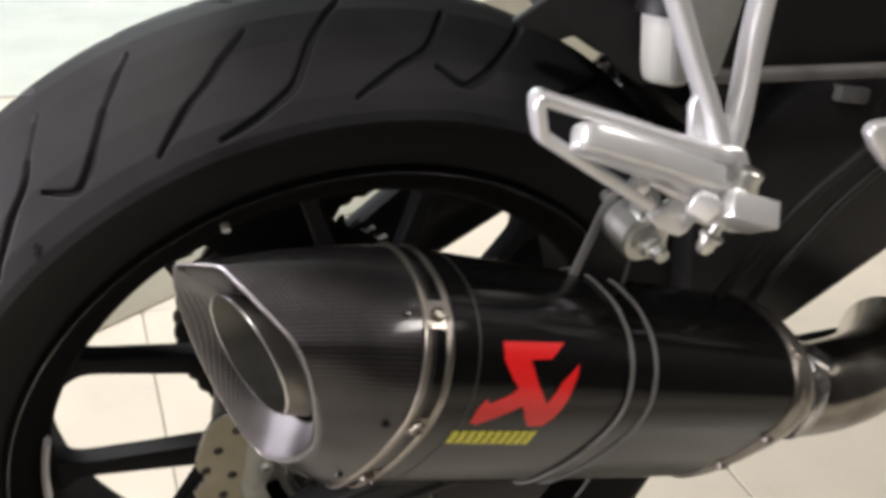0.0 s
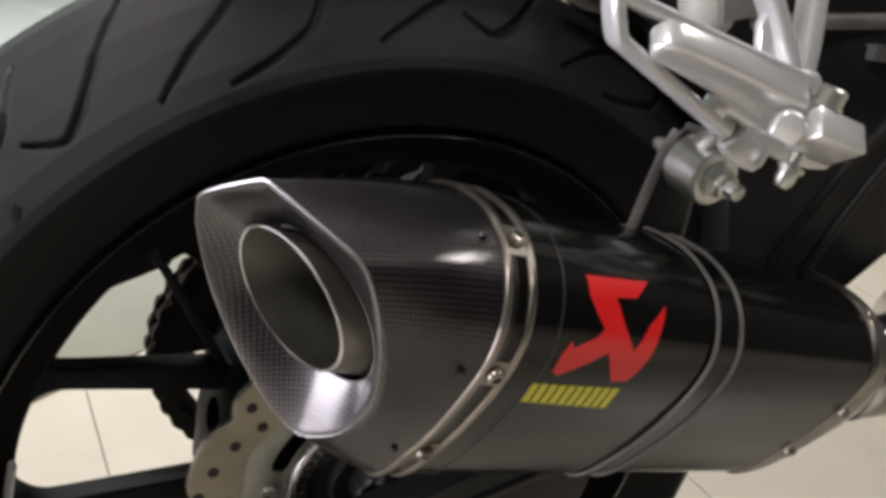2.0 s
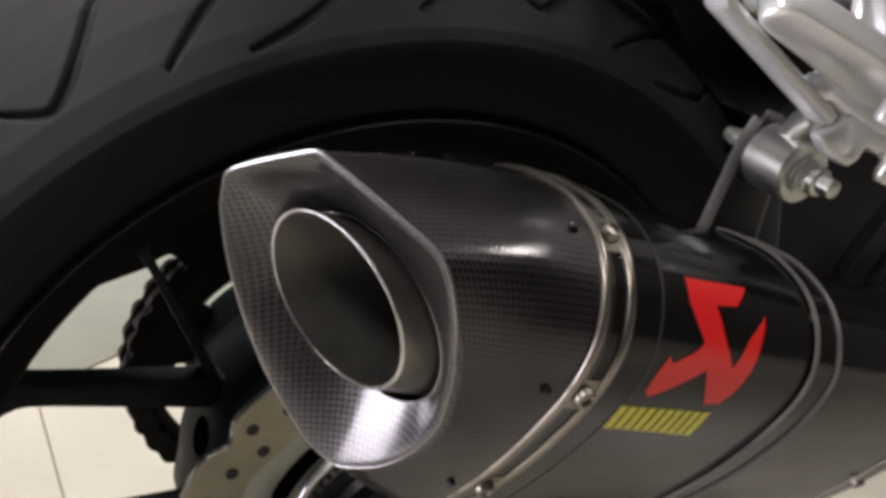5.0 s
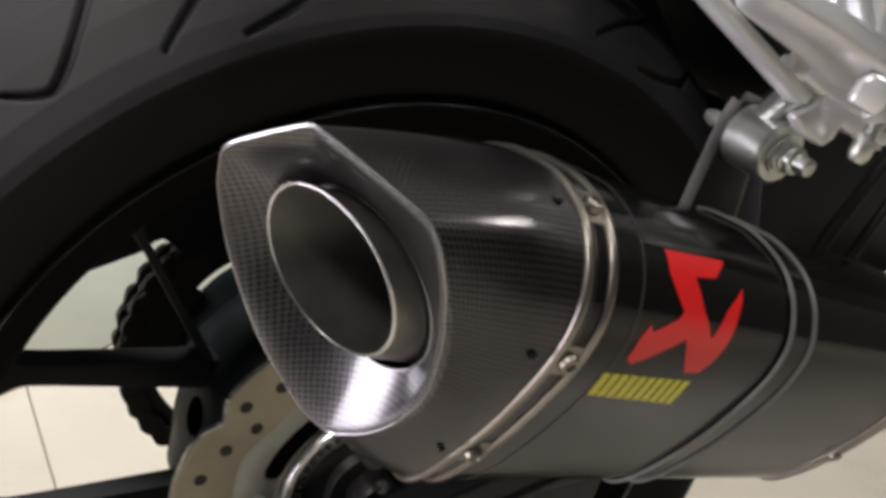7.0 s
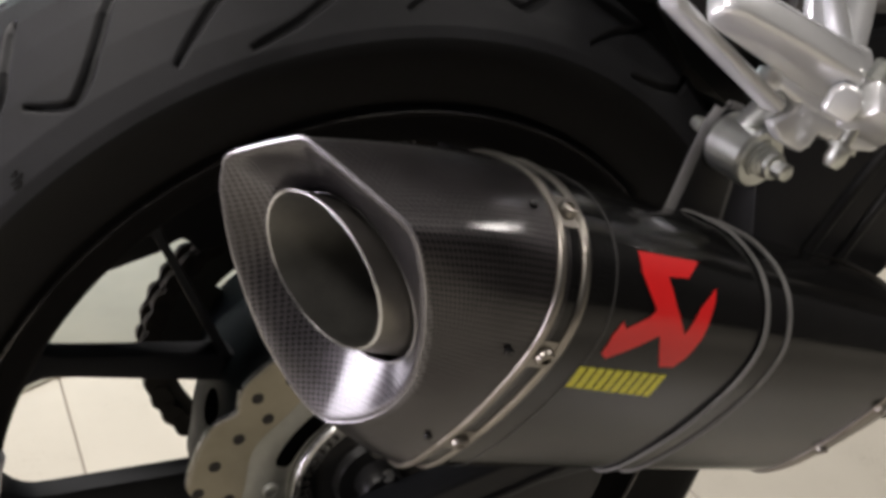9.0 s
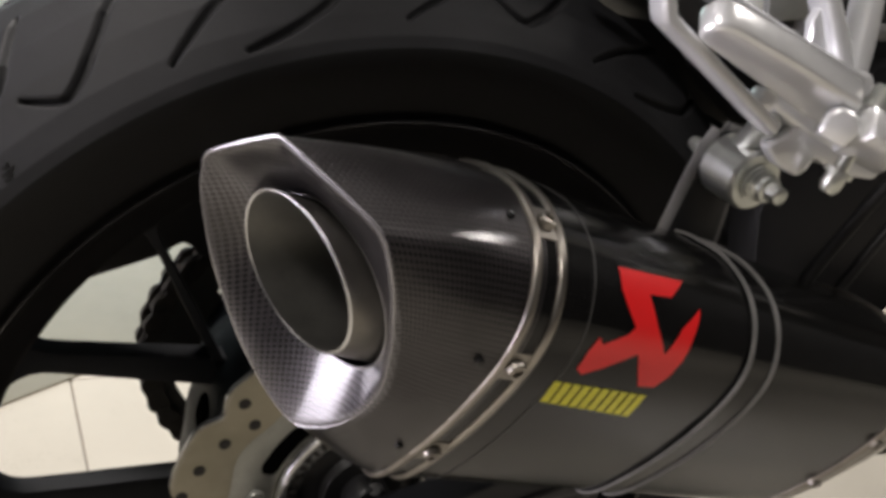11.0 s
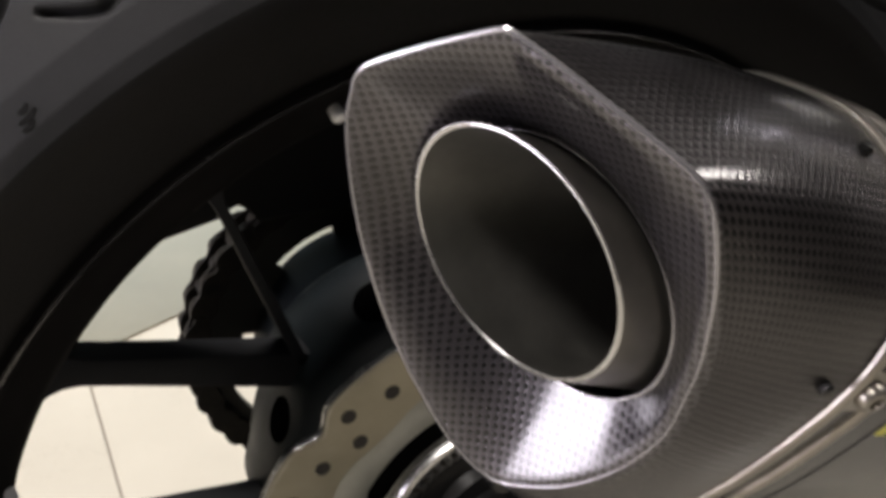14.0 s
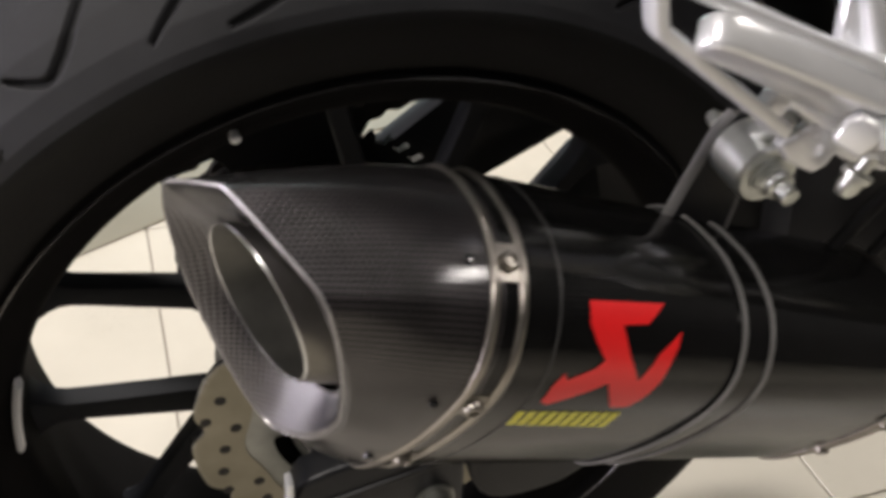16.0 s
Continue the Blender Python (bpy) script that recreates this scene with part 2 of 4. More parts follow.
def lathe(profile, n=96, centre=(0, 0.312), close=False):
    """Turns (y, r) round the axle line."""
    bm = bmesh.new()
    rows = []
    for y, r in profile + (profile[:1] if close else []):
        rows.append([bm.verts.new((centre[0] + r * math.cos(2 * math.pi * k / n), y, centre[1] + r * math.sin(2 * math.pi * k / n))) for k in range(n)])
    grid_faces(bm, rows)
    if close:
        bmesh.ops.remove_doubles(bm, verts=bm.verts, dist=1e-6)
        bmesh.ops.recalc_face_normals(bm, faces=bm.faces)
    return bm


def spline(points, n, closed=True):
    """Catmull-Rom through points, n samples to a span."""
    pts = [Vector(p) for p in points]
    m, out = len(pts), []
    for i in range(m if closed else m - 1):
        if closed:
            a, b, c, d = (pts[(i + k) % m] for k in (-1, 0, 1, 2))
        else:
            a, b, c, d = pts[max(i - 1, 0)], pts[i], pts[i + 1], pts[min(i + 2, m - 1)]
        for k in range(n):
            t = k / n
            out.append(0.5 * (2 * b + (c - a) * t + (2 * a - 5 * b + 4 * c - d) * t * t + (3 * b - a - 3 * c + d) * t ** 3))
    if not closed:
        out.append(pts[-1])
    return out


def sweep(path, radius, n=14, flat=1.0, up=(0, 0, 1), cap=True, square=1.0):
    """A round or flattened bar along a path of points; radius a number or one for each point."""
    bm = bmesh.new()
    pts = [Vector(p) for p in path]
    rows = []
    for i, p in enumerate(pts):
        d = (pts[min(i + 1, len(pts) - 1)] - pts[max(i - 1, 0)]).normalized()
        side = d.cross(Vector(up)).normalized()
        top = side.cross(d).normalized()
        r = radius[i] if isinstance(radius, (list, tuple)) else radius
        row = []
        for k in range(n):
            c, q = math.cos(2 * math.pi * k / n), math.sin(2 * math.pi * k / n)
            c, q = math.copysign(abs(c) ** square, c), math.copysign(abs(q) ** square, q)
            row.append(bm.verts.new(p + side * (r * flat * c) + top * (r * q)))
        rows.append(row)
    grid_faces(bm, rows, True, cap)
    return bm


def slab(outline, frame_m, depth, bevel=0.001, seg=2):
    """A plate: outline of (a, b) in the plane of frame_m, from -depth/2 to depth/2 along its z."""
    bm = bmesh.new()
    lo = [bm.verts.new(frame_m @ Vector((a, b, -depth / 2))) for a, b in outline]
    hi = [bm.verts.new(frame_m @ Vector((a, b, depth / 2))) for a, b in outline]
    grid_faces(bm, [lo, hi], True, True)
    if bevel:
        edges = [e for e in bm.edges if len(e.link_faces) == 2 and e.calc_face_angle(0) > radians(40)]
        bmesh.ops.bevel(bm, geom=edges, offset=bevel, segments=seg, affect="EDGES", profile=0.5)
    return bm


def block(sx, sy, sz, m, bevel=0.002, seg=2):
    return slab([(-sx / 2, -sy / 2), (sx / 2, -sy / 2), (sx / 2, sy / 2), (-sx / 2, sy / 2)], m, sz, bevel, seg)


def axes(origin, a, n):
    """A frame at origin with x along a and z along n."""
    a, n = Vector(a).normalized(), Vector(n).normalized()
    b = n.cross(a).normalized()
    a = b.cross(n)
    return Matrix(((a.x, b.x, n.x, origin[0]), (a.y, b.y, n.y, origin[1]), (a.z, b.z, n.z, origin[2]), (0, 0, 0, 1)))


def turned(profile, m, n=24):
    """Turns (z, r) round the z of m, closed at both ends where r is 0."""
    bm = bmesh.new()
    rows = [[bm.verts.new(m @ Vector((max(r, 1e-5) * math.cos(2 * math.pi * k / n), max(r, 1e-5) * math.sin(2 * math.pi * k / n), z))) for k in range(n)] for z, r in profile]
    grid_faces(bm, rows, True, True)
    return bm



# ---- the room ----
TILE, TURN_T, T0, SHADE_TURN = 0.6, 8.1, (-0.2043, 0.59), 36.3
floor_m = worn(material("tile_glaze", (0.66, 0.62, 0.54)), (0.57, 0.535, 0.455), (0.51, 0.478, 0.405), 6, 300, (0.24, 0.38), 0.03, 0.0003)
# darker olive for the band of shade across the floor
shade_tile_m = worn(material("shade_tile_glaze", (0.22, 0.205, 0.16)), (0.245, 0.23, 0.178), (0.195, 0.182, 0.14), 5, 300, (0.14, 0.26), 0.03, 0.0003)
grout_m = material("grout", (0.3, 0.27, 0.23), 0.9)
bm = bmesh.new()
bmesh.ops.create_grid(bm, x_segments=1, y_segments=1, size=1)
for v in bm.verts:
    v.co = Vector(((ROOM[0] if v.co.x < 0 else ROOM[1]), (ROOM[2] if v.co.y < 0 else ROOM[3]), FLOOR - 0.003))
floor = part("floor", bm, grout_m, None, smooth=False)
tagged(floor, "cream glazed floor tiles with a slanting band of shade coloured olive grey", "floor", kind="structure")


def tile_mesh(mat):
    h = TILE / 2 - 0.0011
    bm = block(2 * h, 2 * h, 0.012, pose(0, 0, -0.006), 0.0009, 2)
    me = bpy.data.meshes.new("tile")
    bm.to_mesh(me)
    bm.free()
    me.materials.append(mat)
    return me


tile_data, shade_tile_data = tile_mesh(floor_m), tile_mesh(shade_tile_m)
for i in range(-8, 9):
    for j in range(-9, 7):
        c = pose(0, 0, 0, 0, 0, TURN_T) @ Vector(((i + 0.5) * TILE, (j + 0.5) * TILE, 0))
        x, y = c.x + T0[0], c.y + T0[1]
        if ROOM[0] + 0.32 < x < ROOM[1] - 0.32 and ROOM[2] + 0.32 < y < ROOM[3] - 0.32:
            t_ob = new("tile", tile_data)
            t_ob.matrix_world = pose(x, y, FLOOR, 0, 0, TURN_T)
            t_ob.parent = floor
# slanting band of shade, coloured into a row of olive tiles, a hair proud
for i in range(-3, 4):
    t_ob = new("tile", shade_tile_data)
    t_ob.matrix_world = pose(-0.2, 0.593, FLOOR + 0.003, 0, 0, SHADE_TURN) @ pose((i + 0.333) * TILE, TILE / 2, 0)
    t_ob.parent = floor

mint_m = worn(material("mint_floor", (0.42, 0.46, 0.42)), (0.45, 0.465, 0.415), (0.37, 0.385, 0.34), 5, 120, (0.16, 0.3), 0.04, 0.0004)
strip = part("floor_strip", block(2.9, 2.3, 0.012, pose(T0[0], T0[1], FLOOR - 0.002, 0, 0, TURN_T) @ Matrix.Translation((-0.85, 1.95, 0)), 0.0009, 2), mint_m, None, smooth=False)
tagged(strip, "pale mint grey strip of floor beside the tiles", "floor", kind="structure")

wall_m = worn(material("wall_paint", (0.14, 0.14, 0.14)), (0.30, 0.30, 0.29), (0.26, 0.26, 0.25), 2, 250, (0.6, 0.8), 0.15, 0.001)
# unseen walls darkened so that the glossy sleeve reflects black
dark_wall_m = worn(material("unseen_dark_wall", (0.05, 0.05, 0.05)), (0.055, 0.053, 0.052), (0.042, 0.041, 0.04), 2, 250, (0.6, 0.8), 0.15, 0.001)
ceil_m = worn(material("ceiling_paint", (0.5, 0.5, 0.5)), (0.40, 0.40, 0.39), (0.35, 0.35, 0.34), 2, 250, (0.7, 0.85), 0.1, 0.001)
x0, x1, y0, y1 = ROOM


def join(parts):
    """Several bmeshes in one."""
    out = bmesh.new()
    for bm in parts:
        me = bpy.data.meshes.new("piece")
        bm.to_mesh(me)
        bm.free()
        out.from_mesh(me)
        bpy.data.meshes.remove(me)
    return out


def wall(name, m, length, opening=None, paint=wall_m, label="plain grey painted showroom wall"):
    """A wall along x of m, 0.12 thick, standing from below the floor to the ceiling; opening (from, to, sill, head)."""
    def piece(xa, xb, za, zb):
        return block(xb - xa, 0.12, zb - za, m @ pose((xa + xb) / 2, 0, (za + zb) / 2), 0)
    h, lo = length / 2, -0.1
    if opening is None:
        parts = [piece(-h, h, lo, CEIL)]
    else:
        a, c, s, t = opening
        parts = [piece(-h, a, lo, CEIL), piece(c, h, lo, CEIL), piece(a, c, lo, s), piece(a, c, t, CEIL)]
    tagged(part(name, join(parts), paint, None, smooth=False), label, "wall", kind="structure")


frame_mat = worn(material("window_frame_paint", (0.5, 0.5, 0.5)), (0.55, 0.55, 0.55), (0.45, 0.45, 0.45), 8, 300, (0.35, 0.5), 0.05, 0.0003)
pane_mat = bpy.data.materials.new("window_glass")
pane_mat.use_nodes = True
pane_mat.node_tree.nodes["Principled BSDF"].inputs["Transmission Weight"].default_value = 1.0
pane_mat.node_tree.nodes["Principled BSDF"].inputs["Roughness"].default_value = 0.02


def window(name, m, opening):
    a, c, s, t = opening
    bars = [(a, c, s, s + 0.04), (a, c, t - 0.04, t), (a, a + 0.04, s + 0.04, t - 0.04), (c - 0.04, c, s + 0.04, t - 0.04), ((a + c) / 2 - 0.02, (a + c) / 2 + 0.02, s + 0.04, t - 0.04)]
    w = part(name, join([block(q - p, 0.05, w_ - v, m @ pose((p + q) / 2, 0.03, (v + w_) / 2), 0.002) for p, q, v, w_ in bars]), frame_mat, None, smooth=False)
    tagged(w, "grey framed shop window", "window", kind="structure")
    for p, q in ((a + 0.04, (a + c) / 2 - 0.02), ((a + c) / 2 + 0.02, c - 0.04)):
        g = part("pane", block(q - p, 0.006, t - s - 0.08, m @ pose((p + q) / 2, 0.03, (s + t) / 2), 0), pane_mat, w, smooth=False)
        g.visible_shadow = False


NORTH = pose((x0 + x1) / 2, y1 + 0.06, 0)
wall("wall_north", NORTH, x1 - x0 + 0.24, (-1.7, 0.9, 0.3, 2.3))
wall("wall_south", pose((x0 + x1) / 2, y0 - 0.06, 0), x1 - x0 + 0.24, None, dark_wall_m, "unseen charcoal wall, dark to keep the muffler's reflection black")
wall("wall_west", pose(x0 - 0.06, (y0 + y1) / 2, 0, 0, 0, 90), y1 - y0, (-1.4, 0.65, 0.04, 0.92))
wall("wall_east", pose(x1 + 0.06, (y0 + y1) / 2, 0, 0, 0, 90), y1 - y0, None, dark_wall_m, "unseen charcoal wall, dark to keep the muffler's reflection black")
window("window_1", NORTH, (-1.7, 0.9, 0.3, 2.3))
window("window_2", pose(x0 - 0.06, (y0 + y1) / 2, 0, 0, 0, 90), (-1.4, 0.65, 0.04, 0.92))
ceil = part("ceiling", block(x1 - x0 + 0.24, y1 - y0 + 0.24, 0.1, pose((x0 + x1) / 2, (y0 + y1) / 2, CEIL + 0.05), 0), ceil_m, None, smooth=False)
tagged(ceil, "plain off-white showroom ceiling", "ceiling", kind="structure")

for name, at, s, watts, col in LAMPS:
    area_lamp(name, at, s[0], s[1], watts, col)
    if name == "ceiling_light_lamp":
        x, y = at.translation.x, at.translation.y
        fixture = empty("ceiling_light", (x, y, CEIL), "white boxed ceiling light under the showroom ceiling", "ceiling light", "ceiling lights")
        box = block(s[0] + 0.06, s[1] + 0.06, 0.05, pose(0, 0, -0.026), 0.004)
        part("housing", box, frame_mat, fixture, smooth=False)

# ---- the motorcycle ----
bike = empty("motorcycle", (0, 0, FLOOR), "black motorcycle with a carbon muffler, parked on the tiles", "motorcycle")
BIKE_M = pose(-0.00413, -0.02812, -0.01136, -5.0, 0.06, 1.295)      # the muffler side is laid out in a frame of its own
bike.matrix_world = BIKE_M
WHEEL_M = pose(-0.01749, 0.07112, 0.02461, 7.656, -0.412, 6.145)      # the wheel and what turns with its axle, in that frame


def holder(parent):
    """The part itself, or the part that it belongs to: pieces go no deeper than a part of a part."""
    parent = parent or bike
    while parent.parent and parent.parent.parent:
        parent = parent.parent
    return parent


def bpart(name, bm, mat, parent=None, label="", smooth=True):
    """A part of the motorcycle, in the frame of the muffler side."""
    return part(name, bm, mat, holder(parent), label, smooth)


def wpart(name, bm, mat, parent=None, label="", smooth=True):
    """A part of the motorcycle, in the frame of the wheel: axle along y at height 0.312."""
    bm.transform(WHEEL_M)
    return part(name, bm, mat, holder(parent), label, smooth)


# rear wheel: rim, spokes, hub
RIM = [(-0.063, 0.2225), (-0.0655, 0.2205), (-0.0645, 0.2178), (-0.060, 0.2155), (-0.0575, 0.2135), (-0.0555, 0.2085), (-0.051, 0.2015), (-0.046, 0.1972), (-0.038, 0.1955), (0, 0.195),
       (0.038, 0.1955), (0.046, 0.1972), (0.051, 0.2015), (0.0555, 0.2085), (0.0575, 0.2135), (0.060, 0.2155), (0.0645, 0.2178), (0.0655, 0.2205), (0.063, 0.2225),
       (0.059, 0.221), (0.054, 0.213), (0.04, 0.205), (0, 0.200), (-0.04, 0.205), (-0.054, 0.213), (-0.059, 0.221)]
wheel = wpart("rear_wheel", lathe(RIM, 160, close=True), M_FLANGE, None, "black cast wheel rim")
wpart("rim_edge", lathe([(-0.0648, 0.2209), (-0.0663, 0.2204), (-0.0666, 0.2199), (-0.0663, 0.2195), (-0.0650, 0.2191)], 200), M_RIM_EDGE, wheel, "rim edge coloured pale for its highlight")

SPOKES = [(158.0, 146.5, 5.6, 9.0), (126.7, 139, 2.2, 2.8), (185.2, 195.4, 5.8, 10.2), (222.3, 205.5, 6, 8), (71.3, 68.5, 5.2, 6.5), (98, 88, 5, 7), (44.5, 34.5, 5, 7), (6, 17, 5, 7), (-22, -33, 5, 7), (-53, -43, 5, 7), (-82, -93, 5, 7), (-113, -103, 5, 7)]    # angle at the rim, at the hub, half widths in millimetres


def polar(r, a):
    return r * math.cos(radians(a)), r * math.sin(radians(a))


def spoke(rim_a, hub_a, w_rim, w_hub):
    x1_, z1_ = polar(0.1975, rim_a)
    x0_, z0_ = polar(0.100, hub_a)
    d = Vector((x1_ - x0_, z1_ - z0_)).normalized()
    s = Vector((-d.y, d.x))
    bm = bmesh.new()
    rows = []
    for f in (-0.14, 0.0, 0.12, 0.3, 0.5, 0.7, 0.8, 0.86, 0.91, 0.96, 1.0):
        c = Vector((x0_, z0_)) + (Vector((x1_, z1_)) - Vector((x0_, z0_))) * f
        w = 0.001 * (w_hub + (w_rim - w_hub) * f) + (0.013 * ((f - 0.74) / 0.26) ** 2.4 if f > 0.74 else 0)
        dep = 0.0085 + (0.006 * ((f - 0.82) / 0.18) ** 2 if f > 0.82 else 0)
        ring_ = [(-w, -dep * 0.75), (-w * 0.94, -dep * 0.93), (-w * 0.82, -dep), (w * 0.82, -dep), (w * 0.94, -dep * 0.93), (w, -dep * 0.75), (w, dep * 0.6), (w * 0.6, dep), (-w * 0.6, dep), (-w, dep * 0.6)]
        rows.append([bm.verts.new((c.x + s.x * a, p - 0.008, 0.312 + c.y + s.y * a)) for a, p in ring_])
    grid_faces(bm, rows, True, True)
    return bm


for sp in SPOKES:
    wpart("spoke", spoke(*sp), M_RIM, wheel)

def waist(a):
    """The hub's shell draws in between two spoke roots."""
    d = (a - 172 + 180) % 360 - 180
    return 1 - 0.095 * math.exp(-(d / 22) ** 4)


def hub_bm():
    bm = lathe([(-0.052, 0.03), (-0.052, 0.056), (-0.047, 0.068), (-0.040, 0.081), (-0.028, 0.0905), (0.0, 0.094), (0.02, 0.092), (0.045, 0.075), (0.06, 0.055), (0.06, 0.03)], 120)
    for v in bm.verts:
        x, z = v.co.x, v.co.z - 0.312
        if math.hypot(x, z) > 0.05:
            w = waist(math.degrees(math.atan2(z, x)))
            v.co.x, v.co.z = x * w, 0.312 + z * w
    return bm


hub = wpart("hub", hub_bm(), M_HUB, wheel, "dark grey cast hub")
HUB_P = [(-0.052, 0.056), (-0.047, 0.068), (-0.040, 0.081), (-0.028, 0.0905), (0.0, 0.094), (0.02, 0.092)]


def hub_hole(y0, a0, ry, ra):
    """A rounded patch on the hub's shell, near-black for the shade in an opening."""
    bm = bmesh.new()
    rows = []
    for f, lift in ((1.0, 0.0), (0.97, 0.0006), (0.6, 0.0004), (0.02, 0.0004)):
        row = []
        for k in range(32):
            q = 2 * math.pi * k / 32
            y, a = y0 + ry * f * math.cos(q), radians(a0 + ra * f * math.sin(q))
            r = float(np.interp(y, [p[0] for p in HUB_P], [p[1] for p in HUB_P])) * waist(math.degrees(a)) + lift
            row.append(bm.verts.new((r * math.cos(a), y, 0.312 + r * math.sin(a))))
        rows.append(row)
    grid_faces(bm, rows)
    return bm


for y0_, a0_, ry_, ra_ in ((-0.0155, 114.5, 0.0122, 7.2), (-0.0135, 162.5, 0.0085, 8.0), (-0.020, 52, 0.010, 7.0), (-0.020, -8, 0.010, 7.0), (-0.020, -68, 0.010, 7.0), (-0.020, -128, 0.010, 7.0)):
    wpart("hub_opening", hub_hole(y0_, a0_, ry_, ra_), M_VOID, hub)

# tyre with moulded grooves
TY = [(-0.0625, 0.2225), (-0.067, 0.229), (-0.075, 0.242), (-0.0795, 0.252), (-0.080, 0.2605), (-0.078, 0.2655), (-0.071, 0.2745), (-0.058, 0.2865), (-0.042, 0.2960), (-0.022, 0.3020), (0, 0.304)]
TY = TY + [(-y, r) for y, r in reversed(TY[:-1])]
GROOVES = (([(-0.009, 113.5), (-0.019, 114.3), (-0.043, 117.5), (-0.058, 120.2), (-0.065, 122.2), (-0.068, 124.2), (-0.061, 127.0)], 0.0022),
           ([(-0.026, 101.5), (-0.034, 102.9), (-0.051, 106.7), (-0.062, 110.5), (-0.073, 114.6)], 0.0018),
           ([(-0.009, 90.8), (-0.017, 91.7), (-0.043, 95.4), (-0.058, 97.4), (-0.0655, 99.0), (-0.0725, 103.0), (-0.076, 107.8)], 0.0021),
           ([(-0.018, 79.2), (-0.026, 80.0), (-0.050, 82.8), (-0.062, 87.0), (-0.073, 92.0)], 0.0018))


def carcass():
    """The tread as one skin of revolution with its grooves moulded in, finer on the side towards the muffler."""
    prof = np.array(TY[4:-4])
    run = np.concatenate([[0], np.cumsum(np.hypot(np.diff(prof[:, 0]), np.diff(prof[:, 1])))])
    p = np.concatenate([np.arange(0, run[-1] * 0.55, 0.0009), np.linspace(run[-1] * 0.55, run[-1], 48)])
    y, r = np.interp(p, run, prof[:, 0]), np.interp(p, run, prof[:, 1])
    dy, dr = np.gradient(y, p), np.gradient(r, p)
    size = np.hypot(dy, dr)
    ny, nr = -dr / size, dy / size
    ang = np.concatenate([np.arange(46, 200, 0.17), np.arange(200, 406, 0.7)])
    arc = np.radians(ang) * 0.30
    depth = np.zeros((len(ang), len(p)))
    for turn in range(8):
        for path, w in GROOVES:
            for flip, more in ((1, 0), (-1, 11)):
                pts = spline([(flip * q, d) for q, d in path], 6, False)
                gp = np.interp([q.x for q in pts], prof[:, 0], run)
                ga = np.radians(np.array([q.y for q in pts]) + turn * 45 + more)
                for lap in (-2, -1, 0, 1):
                    gx = (ga + 2 * math.pi * lap) * 0.30
                    ia = np.where((arc > gx.min() - 0.006) & (arc < gx.max() + 0.006))[0]
                    ip = np.where((p > gp.min() - 0.006) & (p < gp.max() + 0.006))[0]
                    if not len(ia) or not len(ip):
                        continue
                    A, P = np.meshgrid(arc[ia], p[ip], indexing="ij")
                    best = np.full(A.shape, 9.0)
                    n = len(gx) - 1
                    for i in range(n):
                        ex, ep = gx[i + 1] - gx[i], gp[i + 1] - gp[i]
                        f = np.clip(((A - gx[i]) * ex + (P - gp[i]) * ep) / (ex * ex + ep * ep), 0, 1)
                        half = w * (0.35 + 0.65 * np.sin(np.pi * np.clip((i + f) / n, 0.02, 0.98)) ** 0.6)
                        best = np.minimum(best, np.hypot(A - gx[i] - f * ex, P - gp[i] - f * ep) - half)
                    cut = 0.0038 * np.clip(0.5 - best / 0.0013, 0, 1)
                    block_ = depth[np.ix_(ia, ip)]
                    depth[np.ix_(ia, ip)] = np.maximum(block_, cut)
    a = np.radians(ang)[:, None]
    rr, yy = r[None, :] - depth * nr[None, :], y[None, :] - depth * ny[None, :]
    co = np.stack([rr * np.cos(a), yy, 0.312 + rr * np.sin(a)], -1).reshape(-1, 3)
    m, k = len(ang), len(p)
    i, j = np.meshgrid(np.arange(m), np.arange(k - 1), indexing="ij")
    i2 = (i + 1) % m
    quads = np.stack([i * k + j, i * k + j + 1, i2 * k + j + 1, i2 * k + j], -1).reshape(-1, 4)
    me = bpy.data.meshes.new("tyre")
    me.from_pydata(co.tolist(), [], quads.tolist())
    me.transform(WHEEL_M)
    me.materials.append(M_TYRE)
    me.shade_smooth()
    ob = new("tyre", me)
    ob.parent = wheel
    ob["label"] = "dusty black road tyre with slanted tread grooves"
    return ob


tyre = carcass()
wpart("sidewall", lathe(TY[:4] + [(-0.0806, 0.2590), (-0.080, 0.2605)], 160), M_SIDEWALL, tyre, "smooth black sidewall")
wpart("sidewall", lathe([(-y, r) for y, r in TY[:5]], 160), M_SIDEWALL, tyre, "smooth black sidewall")


def tread(y):
    """Radius of the tread at y."""
    pr = [(abs(a), b) for a, b in TY[4:11]]
    pr.sort()
    y = abs(y)
    for (a, ra), (b, rb) in zip(pr, pr[1:]):
        if a <= y <= b:
            return ra + (rb - ra) * (y - a) / (b - a)
    return pr[-1][1]


def groove(a0, path, width):
    """A groove laid into the tread: path of (y, degrees) from a0."""
    bm = bmesh.new()
    pts = spline([(y, a) for y, a in path], 8, False)
    rows = []
    for i, p in enumerate(pts):
        q0, q1 = pts[max(i - 1, 0)], pts[min(i + 1, len(pts) - 1)]
        d = Vector((q1.x - q0.x, radians(q1.y - q0.y) * 0.30)).normalized()
        s = Vector((-d.y, d.x))
        f = i / (len(pts) - 1)
        w = width * (0.12 + 0.88 * math.sin(math.pi * min(max(f, 0.02), 0.98)) ** 0.6)
        row = []
        for k, dz in ((-1.15, 0.0001), (-1, 0.0005), (-0.6, 0.0003), (0, 0.00025), (0.6, 0.0003), (1, 0.0005), (1.15, 0.0001)):
            y = p.x + s.x * w * k
            a = radians(a0 + p.y) + s.y * w * k / 0.30
            r = tread(y) + dz
            row.append(bm.verts.new((r * math.cos(a), y, 0.312 + r * math.sin(a))))
        rows.append(row)
